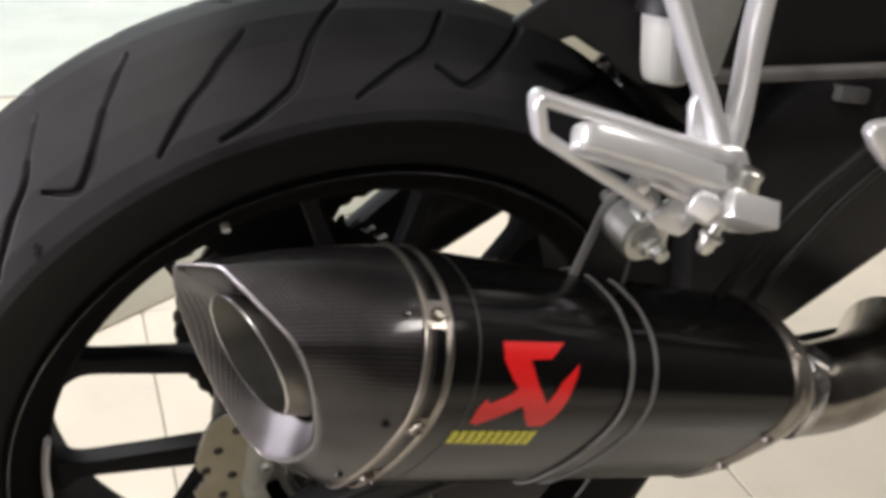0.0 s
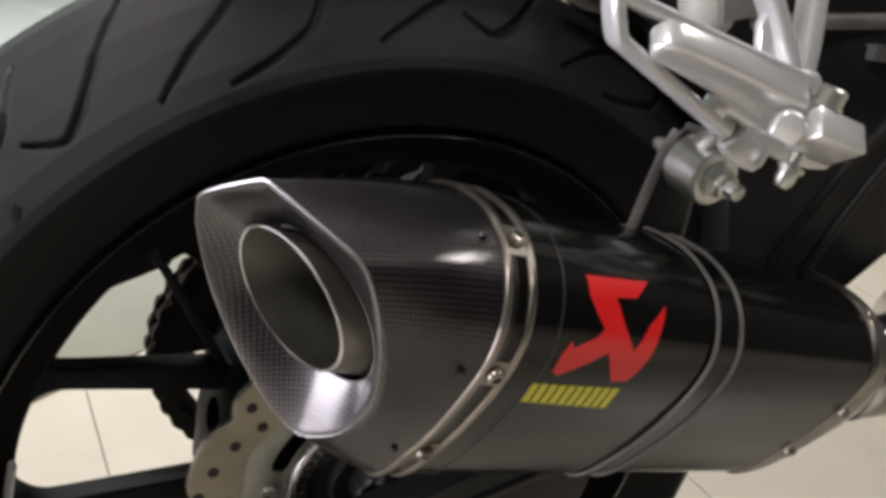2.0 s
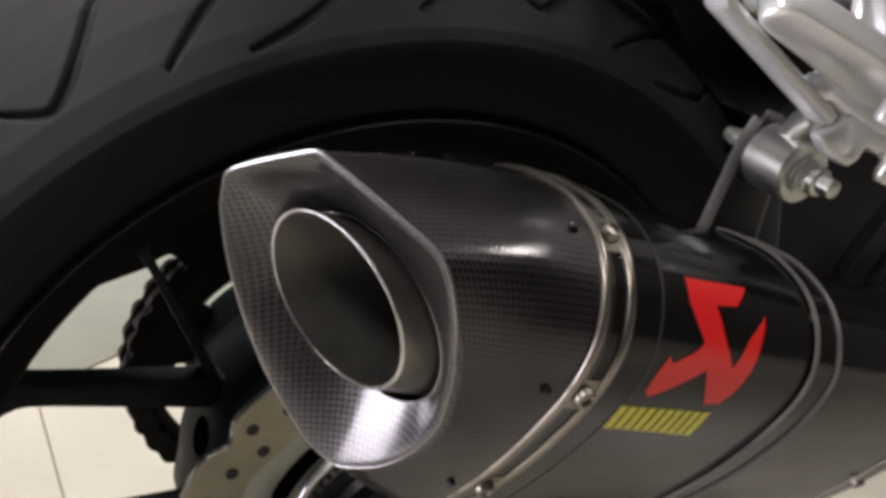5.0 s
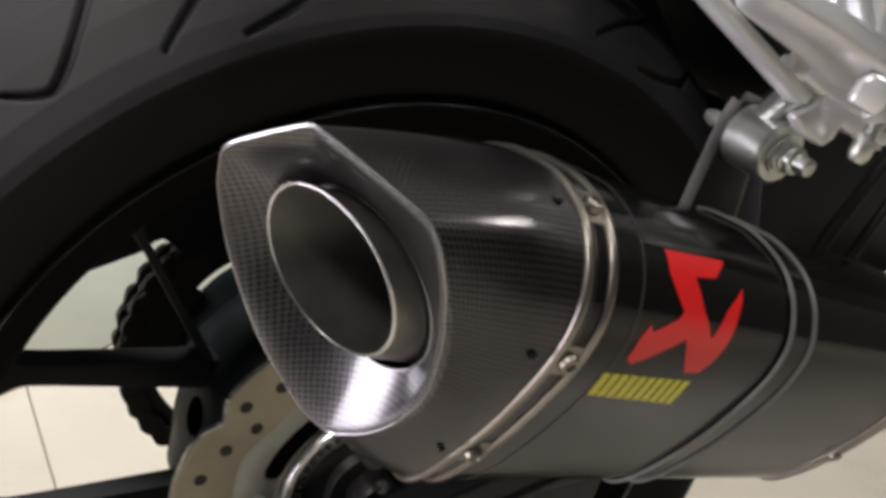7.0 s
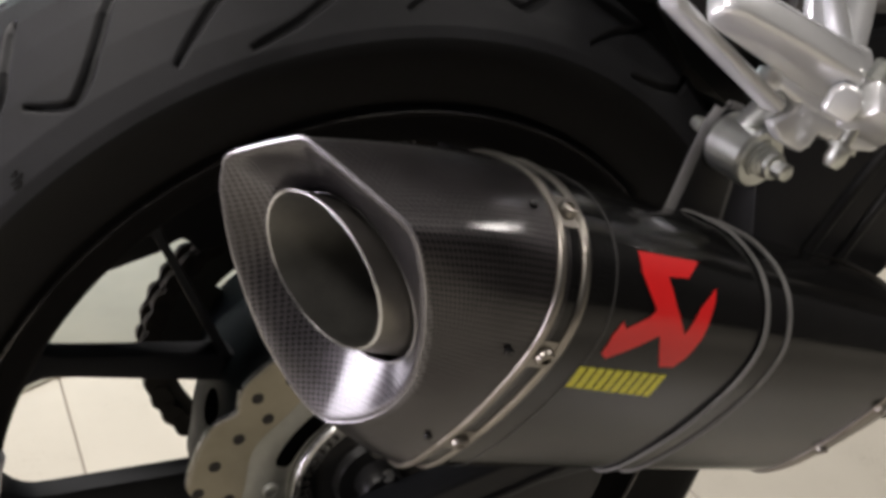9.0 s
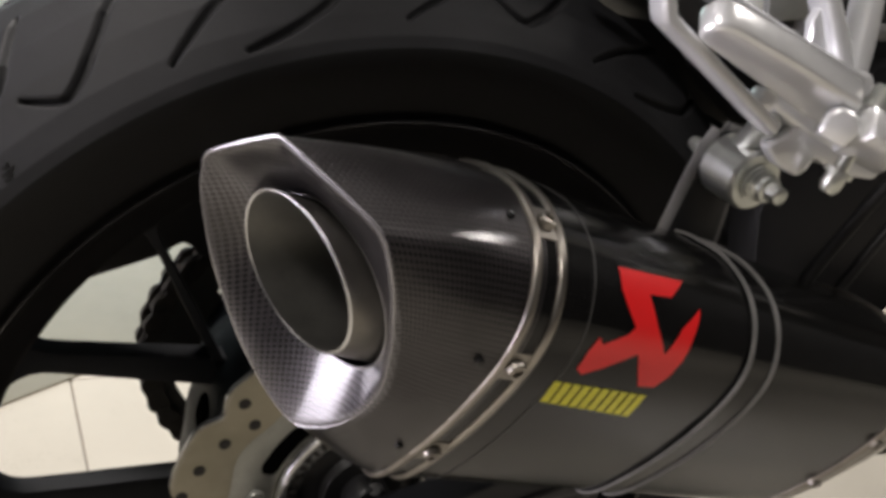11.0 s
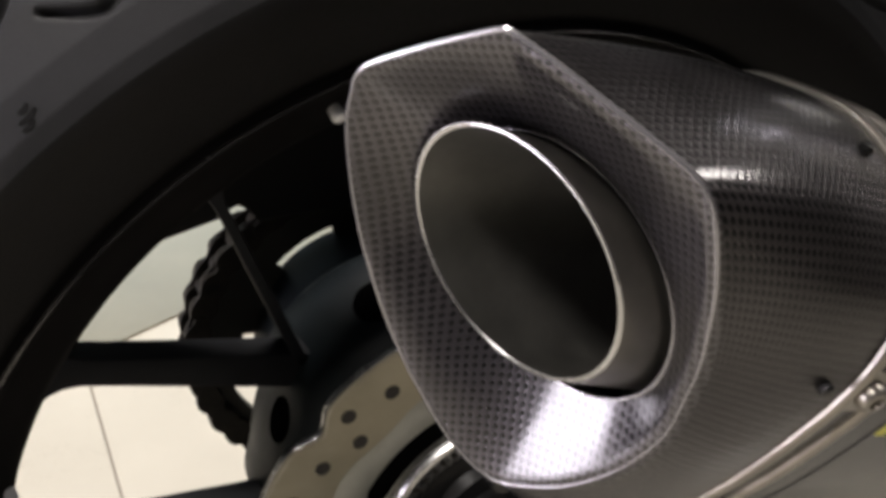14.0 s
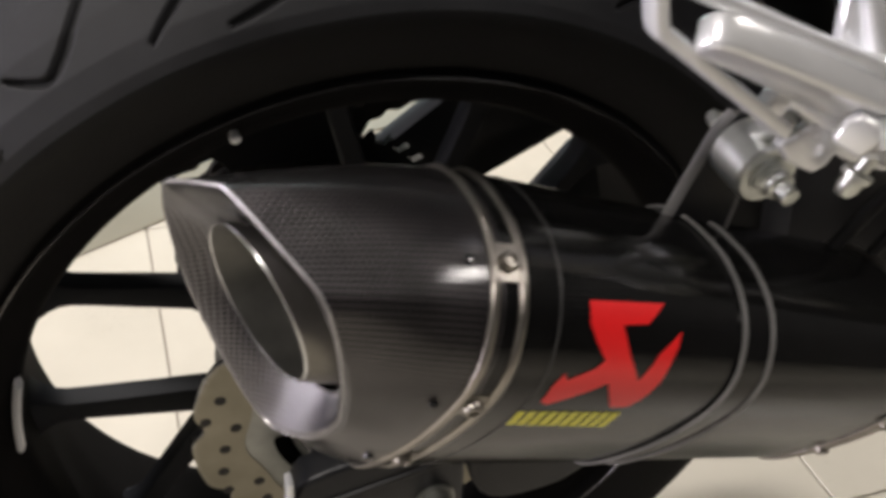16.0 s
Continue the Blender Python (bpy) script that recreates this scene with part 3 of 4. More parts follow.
    grid_faces(bm, rows, False)
    return bm


# muffler: a loft along its own axis, in millimetres (s along, u outward, v up)
AX, EU, ER, C0 = Vector((0.9542, 0.1059, -0.2798)), Vector((0.2781, 0.0309, 0.9601)), Vector((0.1103, -0.9940, 0.0)), Vector((-0.02, -0.17, 0.50))
AX.normalize(), EU.normalize(), ER.normalize()


def suv(s, u, v):
    return C0 + (AX * s + ER * u + EU * v) * 0.001


CAN = [(9, 50), (24, 50.2), (38, 48.6), (52, 43), (61.5, 35.6), (68, 26), (71.5, 13), (69, -2), (60, -21), (45, -45), (24, -71), (10, -78), (-4, -70), (-18, -45), (-28, -15), (-30, 12), (-25, 31), (-10, 45)]
FACE = [(-5.2, 19.3), (-3.6, 23), (-0.4, 26.2), (6.8, 30.4), (16.5, 35.5), (25.2, 39.8), (28.6, 41.4), (30.4, 41.9), (32.4, 41.5), (39.3, 39.0), (45.4, 36.4), (51, 34.0), (56.5, 31.5), (61.0, 29.3), (63.6, 27.0), (65.2, 22.5), (65.6, 12), (64.8, 4), (63, -6), (60.5, -14), (55.6, -26.5), (46.1, -40), (34.3, -51.3), (22.6, -58.3), (15.7, -60.3), (8, -56.5), (2, -48.5), (-4, -36.5), (-8.2, -20), (-9.3, -5), (-8, 11)]
NSEC = 216


def by_angle(points, centre):
    """The outline resampled at even angles round centre."""
    dense = spline(points, 12)
    polars = sorted((math.atan2(p.y - centre[1], p.x - centre[0]), math.hypot(p.x - centre[0], p.y - centre[1])) for p in dense)
    an, ra = [a for a, _ in polars], [r for _, r in polars]
    an = [an[-1] - 2 * math.pi] + an + [an[0] + 2 * math.pi]
    ra = [ra[-1]] + ra + [ra[0]]
    out = []
    for k in range(NSEC):
        a = -math.pi + 2 * math.pi * (k + 0.5) / NSEC
        r = float(np.interp(a, an, ra))
        out.append((centre[0] + r * math.cos(a), centre[1] + r * math.sin(a)))
    return out


CAN_C, FACE_C = (22.0, -10.0), (28.0, -8.0)
CAN_A, FACE_A = by_angle(CAN, CAN_C), by_angle(FACE, FACE_C)


def can_point(k, s, lift=0.0):
    """Point k of the sleeve's outline at s, raised by lift."""
    u, v = CAN_A[k % NSEC]
    cu, cv = CAN_C
    r = math.hypot(u - cu, v - cv)
    u, v = u + (u - cu) / r * lift, v + (v - cv) / r * lift
    f, g = min(max((s - 104) / 129, 0), 1.3), min(max((s - 15) / 98, 0), 1)
    if v > 0:
        v *= (1 - 0.07 * g) * (1 - 0.086 * f)
    return u - 0.0795 * (s + 6), v


def face_s(u, v):
    return -71.3 + 0.6138 * (u - 33.3) - 0.5215 * (v - 3.6)


def ring_s(u, v):
    return -70.3 + 0.4466 * (u - 23.9) - 0.5218 * (v + 2)


ARC = [0.0]
for k in range(NSEC):
    a, b = CAN_A[k], CAN_A[(k + 1) % NSEC]
    ARC.append(ARC[-1] + math.hypot(a[0] - b[0], a[1] - b[1]) * 0.001)


def loft(rows, uv=None, cap=False):
    """Rows of (s, u, v) to a mesh with a UV in metres."""
    bm = bmesh.new()
    vr = [[bm.verts.new(suv(*p)) for p in row] for row in rows]
    grid_faces(bm, vr, True, cap)
    if uv:
        layer = bm.loops.layers.uv.new("UVMap")
        bm.verts.index_update()
        n = len(rows[0])
        for f in bm.faces:
            ks = [l.vert.index % n for l in f.loops]
            wrap = max(ks) - min(ks) > n / 2
            for l, k in zip(f.loops, ks):
                l[layer].uv = uv(l.vert.index // n, k, wrap and k < n / 2)
    return bm


def along(row_s):
    return lambda j, k, w: (row_s[j], ARC[k] if not w else ARC[-1] + ARC[k])


# radius of the rolled lip: tight along the top and the wheel side, wide along the bottom and the outer side
LIP_R = []
for u, v in FACE_A:
    away = math.degrees(math.atan2(v - FACE_C[1], u - FACE_C[0])) + 35
    LIP_R.append(1.3 + 2.5 * math.exp(-(away / 62) ** 4))

st = [-4, -1, 3.5] + [8 + 4.5 * i for i in range(0, 50)] + [233]
sleeve = bpart("muffler", loft([[(s, *can_point(k, s)) for k in range(NSEC)] for s in st], along([s * 0.001 for s in st])), M_CARBON_DARK, None, "glossy carbon fibre muffler sleeve")

# end cap: from the clamp to the slanted mouth
rows, us = [], []
for i in range(15):
    f = i / 14
    row = []
    for k in range(NSEC):
        cu, cv = can_point(k, -4)
        fu, fv = FACE_A[k]
        bulge = 1 + 0.035 * math.sin(math.pi * f)
        g = f ** 1.15
        u, v = cu + (fu - cu) * g, cv + (fv - cv) * g
        mu, mv = CAN_C[0] + (FACE_C[0] - CAN_C[0]) * f, CAN_C[1] + (FACE_C[1] - CAN_C[1]) * f
        u, v = mu + (u - mu) * bulge, mv + (v - mv) * bulge
        row.append((-4 + (face_s(fu, fv) + LIP_R[k] + 4) * f, u, v))
    rows.append(row)
    us.append(-0.004 - 0.075 * f)
cap = bpart("end_cap", loft(rows, along(us)), M_CARBON, sleeve, "carbon end cap with visible weave")
# mouth: rounded lip, dish, hole
TUBE_C, TUBE_R, HOLE_R = (23.9, -2.0), 25.2, 26.9
rows = []
for q in (0, 22, 45, 68, 90):
    row = []
    for k in range(NSEC):
        u, v = FACE_A[k]
        r = math.hypot(u - FACE_C[0], v - FACE_C[1])
        inset, ds = LIP_R[k] * (1 - math.cos(radians(q))), LIP_R[k] * (1 - math.sin(radians(q)))
        u, v = u - (u - FACE_C[0]) / r * inset, v - (v - FACE_C[1]) / r * inset
        row.append((face_s(*FACE_A[k]) + ds, u, v))
    rows.append(row)
for f in (0.06, 0.16, 0.3, 0.5, 0.7, 0.85, 1.0):
    row = []
    for k in range(NSEC):
        s0, u0, v0 = rows[4][k]
        a = math.atan2(v0 - TUBE_C[1], u0 - TUBE_C[0])
        hu, hv = TUBE_C[0] + 0.7 + HOLE_R * math.cos(a), TUBE_C[1] - 0.8 + HOLE_R * math.sin(a)
        hs = ring_s(hu, hv) + DISH
        row.append((s0 + (hs - s0) * f ** 1.25, u0 + (hu - u0) * f, v0 + (hv - v0) * f))
    rows.append(row)
# soften the folds of the dish between lip and hole
for _ in range(60):
    for j in range(7, len(rows) - 1):
        old = rows[j]
        rows[j] = [tuple((old[k - 1][i] + old[(k + 1) % NSEC][i] + rows[j - 1][k][i] + rows[j + 1][k][i] + 2 * old[k][i]) / 6 for i in range(3)) for k in range(NSEC)]
FACE_N = Vector((-0.8034, -0.5701, -0.1720)).normalized()
FACE_X = (ER - FACE_N * ER.dot(FACE_N)).normalized()
FACE_Y = FACE_N.cross(FACE_X)
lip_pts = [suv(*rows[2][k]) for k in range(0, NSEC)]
hole_pts = [suv(*p) for p in rows[-1]]
rows.append([(p[0] + 9, *p[1:]) for p in rows[-1]])
bm = loft(rows)
layer = bm.loops.layers.uv.new("UVMap")
for f in bm.faces:
    for l in f.loops:
        p = l.vert.co - C0
        l[layer].uv = (p.dot(FACE_X), p.dot(FACE_Y))
bpart("mouth", bm, M_MOUTH_LIT, cap, "carbon mouth dished towards the outlet")


def ring_bead(pts, radius):
    """A thin bead along a closed line on the mouth; radius one for each point."""
    bm = bmesh.new()
    rows = []
    for i, p in enumerate(pts):
        d = (pts[(i + 1) % len(pts)] - pts[i - 1]).normalized()
        out = d.cross(FACE_N).normalized()
        rows.append([bm.verts.new(p + (FACE_N * math.cos(2 * math.pi * q / 8) + out * math.sin(2 * math.pi * q / 8)) * radius[i]) for q in range(8)])
    grid_faces(bm, rows + rows[:1])
    return bm


bpart("lip", ring_bead(lip_pts, [0.0007 - 0.00045 * (r - 1.3) / 2.5 for r in LIP_R]), M_LIP, cap, "polished carbon lip, coloured pale for its highlight")
bpart("hole_edge", ring_bead(hole_pts, [0.00012 + 0.00038 * (r - 1.3) / 2.5 for r in LIP_R]), M_LIP, cap, "bright cut edge round the outlet")

for y_, a_, da in ((-0.0740, 131.2, 0.4), (-0.0755, 131.3, 0.7), (-0.0768, 131.6, 0.5)):
    wpart("tread_mark", groove(a_, [(y_, -da), (y_ - 0.0006, 0.0), (y_ - 0.0004, da)], 0.0004), M_SIDEWALL, tyre)

vx, vz = polar(0.2066, 112.7)
valve = wpart("valve_cap", turned([(-0.012, 0.0026), (-0.001, 0.0026), (0, 0.0027), (0.003, 0.0028), (0.0040, 0.0021), (0.0043, 0)], axes((vx, -0.0557, 0.312 + vz), (1, 0, 0), (0.15, -0.85, -0.4)), 16), M_ALU, wheel, "pale grey round valve cap")
bw = []
for a in range(166, 181, 2):
    bw.append((0.199 * math.cos(radians(a)), -0.053, 0.312 + 0.199 * math.sin(radians(a))))
wpart("balance_weight", sweep(bw, 0.0055, 8, 0.45, (0, 1, 0)), M_ALU, wheel, "grey metal balance weight strip")

# brake disc with a wavy edge, holes and carrier
def wave(a):
    """Radius of the disc's scalloped outer edge at the angle a."""
    d = math.degrees(a)
    off = (d - 143 + 16.5) % 33 - 16.5 if 100 < d < 232 else (d - 143 + 16.5) % 36 - 16.5
    return 0.1105 - 0.0075 * math.exp(-(off / 4.2) ** 2)


def disc_bm():
    bm = bmesh.new()
    n, rows = 360, []
    for y, inner in ((-0.0710, False), (-0.0670, False), (-0.0670, True), (-0.0710, True), (-0.0710, False)):
        row = []
        for k in range(n):
            a = 2 * math.pi * k / n
            r = (0.0795 + 0.0018 * math.sin(10 * a)) if inner else wave(a)
            row.append(bm.verts.new((r * math.cos(a), y, 0.312 + r * math.sin(a))))
        rows.append(row)
    grid_faces(bm, rows)
    bmesh.ops.remove_doubles(bm, verts=bm.verts, dist=1e-6)
    bmesh.ops.recalc_face_normals(bm, faces=bm.faces)
    return bm


disc = wpart("brake_disc", disc_bm(), M_DISC, None, "steel brake disc with wavy edge and drilled holes")
# dark discs on the face stand for the shade in drilled holes
hole_m = material("hole_shade", (0.02, 0.018, 0.015), 0.7)
for k in range(40):
    r, a = ((0.0996, 136.0), (0.0856, 140.0), (0.0926, 150.8), (0.0981, 162.1))[k % 4]
    if k % 4 == 0 and k // 4:
        r = 0.103
    if k == 39:
        r, a = 0.0942, 160.9
    hx, hz = polar(r, a + 36 * (k // 4))
    wpart("hole_shade", turned([(-0.0002, 0.0033), (0.0003, 0.0033), (0.00035, 0.0028), (0.0001, 0.0025)], axes((hx, -0.0710, 0.312 + hz), (1, 0, 0), (0, -1, 0)), 14), hole_m, disc)


def disc_edge_bm():
    """The chamfer of the disc's wavy outer edge."""
    bm = bmesh.new()
    rows = []
    for inset, y in ((0.0014, -0.07105), (0.0004, -0.0707), (-0.0002, -0.0700), (-0.0002, -0.0672)):
        rows.append([bm.verts.new(((wave(a) - inset) * math.cos(a), y, 0.312 + (wave(a) - inset) * math.sin(a))) for a in (2 * math.pi * k / 360 for k in range(360))])
    grid_faces(bm, rows)
    return bm


wpart("disc_edge", disc_edge_bm(), M_STEEL, disc, "bright chamfered edge of the disc")
carrier = wpart("disc_carrier", lathe([(-0.067, 0.0815), (-0.0700, 0.0812), (-0.0704, 0.0806), (-0.0704, 0.066), (-0.0698, 0.0540), (-0.0685, 0.0515), (-0.06, 0.0515), (-0.06, 0.0815)], 120), M_CARRIER, disc, "grey inner carrier of the disc")
# near-black strips carry the shade of the carrier's slots
for k in range(4):
    slot_pts = []
    for i in range(33):
        a = radians(98 + 90 * k + 62 * i / 32)
        slot_pts.append((0.0600 * math.cos(a), -0.0702, 0.312 + 0.0600 * math.sin(a)))
    bm = bmesh.new()
    slot_rows = []
    for i, (x, y, z) in enumerate(slot_pts):
        a = math.atan2(z - 0.312, x)
        w = 0.0052 * min(1.0, 0.35 + 0.4 * min(i, 32 - i)) ** 0.5
        slot_rows.append([bm.verts.new((x + d * math.cos(a), y - h, z + d * math.sin(a))) for d, h in ((-w, -0.0012), (-w, 0.0003), (-w * 0.8, 0.0006), (w * 0.8, 0.0006), (w, 0.0003), (w, -0.0012))])
    grid_faces(bm, slot_rows, True, True)
    wpart("carrier_slot", bm, M_VOID, disc)
    hx, hz = polar(0.0625, 174.5 + 90 * k)
    wpart("disc_bolt", turned([(0, 0.0048), (0.0020, 0.0048), (0.0028, 0.0042), (0.0028, 0.0024), (0.001, 0.0022), (0.001, 0)], axes((hx, -0.0704, 0.312 + hz), (1, 0, 0), (0, -1, 0)), 18), M_CARRIER, disc)

# sensor ring: a bright turned collar, then the slotted band
ring = wpart("tone_ring", lathe([(-0.062, 0.0512), (-0.0715, 0.0508), (-0.0732, 0.0496), (-0.0736, 0.0480), (-0.0728, 0.0462), (-0.0715, 0.0456), (-0.0710, 0.0450), (-0.0710, 0.0384), (-0.0700, 0.0375), (-0.062, 0.0375)], 120), M_STEEL, None, "polished slotted sensor ring")
# flat dark blocks for the shade in the ring's slots
for k in range(48):
    hx, hz = polar(0.0419, 7.5 * k)
    m = axes((hx, -0.0711, 0.312 + hz), (math.cos(radians(7.5 * k)), 0, math.sin(radians(7.5 * k))), (0, -1, 0))
    wpart("slot", block(0.0040, 0.0022, 0.0006, m, 0), hole_m, ring, smooth=False)
wpart("bearing_cover", lathe([(-0.062, 0.0375), (-0.066, 0.036), (-0.069, 0.031), (-0.069, 0.025), (-0.074, 0.023), (-0.074, 0.012), (-0.06, 0.012)], 64), M_BLACK, None, "black bearing cover")
wpart("axle_spacer", turned([(0, 0.0135), (0.012, 0.0135), (0.014, 0.012), (0.014, 0)], axes((0, -0.074, 0.312), (1, 0, 0), (0, -1, 0)), 28), M_BLACK, None, "black axle spacer")
# small bright stud stands for a highlight on the bearing cover
wpart("axle_glint", turned([(0, 0.0042), (0.004, 0.0042), (0.005, 0.0034), (0.005, 0)], axes((0.002, -0.084, 0.3215), (1, 0, 0), (-0.3, -0.7, 0.6)), 20), M_STEEL, None, "bright piece for a highlight on the axle")

# sensor bracket in front of the hub, with its black bolt
tab = wpart("sensor_bracket", slab(spline([(-0.033, 0.405), (-0.027, 0.400), (-0.0165, 0.377), (-0.012, 0.360), (-0.020, 0.357), (-0.027, 0.366), (-0.0255, 0.380)], 4), Matrix(((1, 0, 0, 0), (0, 0, -1, -0.090), (0, 1, 0, 0), (0, 0, 0, 1))), 0.004, 0.0008, 2), M_CARRIER, None, "pale metal sensor bracket by the disc")
wpart("bracket_screw", turned([(0, 0.0085), (0.004, 0.0085), (0.006, 0.007), (0.006, 0.0035), (0.003, 0.003), (0.003, 0)], axes((-0.0096, -0.092, 0.3545), (1, 0, 0), (0, -1, 0)), 20), M_RIVET, tab)

# sprocket, chain and sprocket carrier on the far side
def sprocket_bm(teeth, r0, r1, r2, y, t):
    bm = bmesh.new()
    n = teeth * 8
    rows = []
    for yy, kind in ((y - t / 2, 0), (y + t / 2, 0), (y + t / 2, 1), (y - t / 2, 1), (y - t / 2, 0)):
        row = []
        for k in range(n):
            a = 2 * math.pi * k / n
            r = r0 if kind else r1 + (r2 - r1) * max(0.0, math.cos(teeth * a)) ** 0.7
            row.append(bm.verts.new((r * math.cos(a), yy, 0.312 + r * math.sin(a))))
        rows.append(row)
    grid_faces(bm, rows)
    bmesh.ops.remove_doubles(bm, verts=bm.verts, dist=1e-6)
    bmesh.ops.recalc_face_normals(bm, faces=bm.faces)
    return bm


sprocket = wpart("sprocket", sprocket_bm(41, 0.0800, 0.0900, 0.0968, 0.093, 0.006), M_SPROCKET, None, "dark steel rear sprocket")
wpart("sprocket_carrier", lathe([(0.03, 0.04), (0.03, 0.062), (0.06, 0.062), (0.088, 0.0605), (0.097, 0.0605), (0.099, 0.055), (0.099, 0.03)], 72), M_HUB, sprocket)


def chain_link():
    """Outline of a link plate, drawn in at the waist."""
    out = []
    for c in (-0.0079, 0.0079):
        for k in range(9):
            a = math.pi * 0.4 + math.pi * 1.2 * k / 8 if c < 0 else -math.pi * 0.6 + math.pi * 1.2 * k / 8
            out.append((c + 0.0078 * math.cos(a), 0.0078 * math.sin(a)))
        out.append((0.0, -0.0060) if c < 0 else (0.0, 0.0060))
    return out


def web(a0, a1, r0, r1):
    """A flat sector of the sprocket's web."""
    bm = bmesh.new()
    n = max(6, int((a1 - a0) / 3))
    rows = []
    for k in range(n + 1):
        a = radians(a0 + (a1 - a0) * k / n)
        rows.append([bm.verts.new((r * math.cos(a), y, 0.312 + r * math.sin(a))) for r, y in ((r0, 0.091), (r1, 0.091), (r1, 0.095), (r0, 0.095))])
    grid_faces(bm, rows, True, True)
    return bm


for sector in ((107, 139, 0.0675, 0.082), (139, 178, 0.055, 0.082), (178, 196, 0.0685, 0.082), (236, 467, 0.058, 0.082)):
    wpart("sprocket_web", web(*sector), M_SPROCKET, sprocket)
chain = None
link_sh = chain_link()
run = [(0.0942 * math.cos(radians(112 + 9.5 * k)), 0.0942 * math.sin(radians(112 + 9.5 * k)), 202 + 9.5 * k) for k in range(16)]
tx, tz = polar(0.0942, 112)
run += [(tx + 0.0156 * k * 0.927, tz + 0.0156 * k * 0.375, 22) for k in range(1, 26)]
tx, tz = polar(0.0942, 250)
run += [(tx + 0.0156 * k * 0.985, tz + 0.0156 * k * 0.10, 6) for k in range(1, 24)]
for k, (x, z, dr) in enumerate(run):
    for yy in (0.0845, 0.1015) if k % 2 else (0.0875, 0.0985):
        m = axes((x, yy, 0.312 + z), (math.cos(radians(dr)), 0, math.sin(radians(dr))), (0, -1, 0))
        ob = wpart("chain_link" if chain else "drive_chain", slab(link_sh, m, 0.0022, 0.0004, 1), M_CHAIN, chain, "" if chain else "dark oiled drive chain")
        chain = chain or ob
    m = axes((x, 0.093, 0.312 + z), (1, 0, 0), (0, 1, 0))
    wpart("chain_roller", turned([(-0.010, 0.0045), (0.010, 0.0045)], m, 12), M_CHAIN, chain)

# clamp round the sleeve's rear end
def arc_k(u, v):
    a = math.atan2(v - CAN_C[1], u - CAN_C[0])
    return (a + math.pi) / (2 * math.pi) * NSEC - 0.5


SCREWS = [(54.3, 43.4), (68.3, -5.4), (40.8, -53.4), (-20, 35), (-28, -15), (-5, -69)]
SK = [arc_k(u, v) for u, v in SCREWS]


def band(s_list, lift, keep=None):
    """A raised band; keep(k, j) says whether the cell at angle k, strip j stays."""
    bm = bmesh.new()
    top, low = {}, {}
    for j, s in enumerate(s_list):
        for k in range(NSEC):
            u, v = can_point(k, s, lift[j] if isinstance(lift, list) else lift)
            top[k, j] = bm.verts.new(suv(s, u, v))
            u, v = can_point(k, s, -0.4)
            low[k, j] = bm.verts.new(suv(s, u, v))
    cells = {(k, j) for k in range(NSEC) for j in range(len(s_list) - 1) if keep is None or keep(k, j)}
    for k, j in cells:
        q = (k + 1) % NSEC
        bm.faces.new((top[k, j], top[q, j], top[q, j + 1], top[k, j + 1]))
        for other, a, b in (((k, j - 1), (k, j), (q, j)), ((k, j + 1), (q, j + 1), (k, j + 1)), (((k - 1) % NSEC, j), (k, j + 1), (k, j)), ((q, j), (q, j), (q, j + 1))):
            if other not in cells:
                bm.faces.new((top[a], low[a], low[b], top[b]))
    bmesh.ops.delete(bm, geom=[v for v in bm.verts if not v.link_faces], context="VERTS")
    bmesh.ops.recalc_face_normals(bm, faces=bm.faces)
    return bm


def near_screw(k, reach):
    return any(min(abs(k + 0.5 - q), NSEC - abs(k + 0.5 - q)) < reach for q in SK)


clamp = bpart("clamp_band", band([-10.3, -9.8, -8.9, -8.0, -7.1, -6.6, 0.9, 1.4, 2.3, 3.2, 4.1, 4.6], [0.4, 1.2, 1.6, 1.6, 1.2, 0.5, 0.5, 1.2, 1.6, 1.6, 1.2, 0.4], lambda k, j: j != 5 or near_screw(k, 4.2)), M_CLAMP, sleeve, "slotted stainless clamp band")


def on_can(u, v, s, lift=0.0):
    """Place and normal on the sleeve near (u, v)."""
    k = arc_k(u, v)
    i = int(math.floor(k))
    f = k - i
    a, b = Vector(can_point(i, s, lift)), Vector(can_point(i + 1, s, lift))
    p = a.lerp(b, f)
    d = (b - a).normalized()
    nrm = ER * d.y - EU * d.x
    q = suv(s, p.x, p.y)
    if nrm.dot(q - suv(s, *CAN_C)) < 0:
        nrm = -nrm
    return q, nrm


def screw(at, nrm, r=0.0036, parent=None):
    m = axes(at, AX, nrm)
    bm = turned([(-0.001, r), (0.0012, r), (0.0022, r * 0.8), (0.0024, r * 0.5), (0.001, r * 0.42), (0.0009, 0)], m, 20)
    return bpart("screw", bm, M_CLAMP, parent or clamp)


for u, v in SCREWS:
    at, nrm = on_can(u, v, -3.0, 1.2)
    screw(at, nrm)
    at, nrm = on_can(u, v, -17.5, 0.3)
    if v > -60:
        bpart("rivet", turned([(-0.001, 0.0016), (0.0003, 0.0016), (0.0008, 0.0011), (0.0009, 0)], axes(at, AX, nrm), 18), M_RIVET, cap)

bpart("sleeve_seam", band([17.6, 18.4], 0.25), M_SEAM, sleeve)

# hanging strap in the middle, with rubber edging and a tab up to the bush
strap = bpart("hanging_strap", band([104.5, 105.5, 121, 122], 1.0), M_CARBON_DARK, sleeve, "carbon hanging strap with grey rubber edges")


def bead(s, lift, r):
    pts = [suv(s, *can_point(k, s, lift)) for k in range(0, NSEC, 2)]
    bm = bmesh.new()
    rows = []
    for i, p in enumerate(pts):
        d = (pts[(i + 1) % len(pts)] - pts[i - 1]).normalized()
        out = AX.cross(d).normalized()
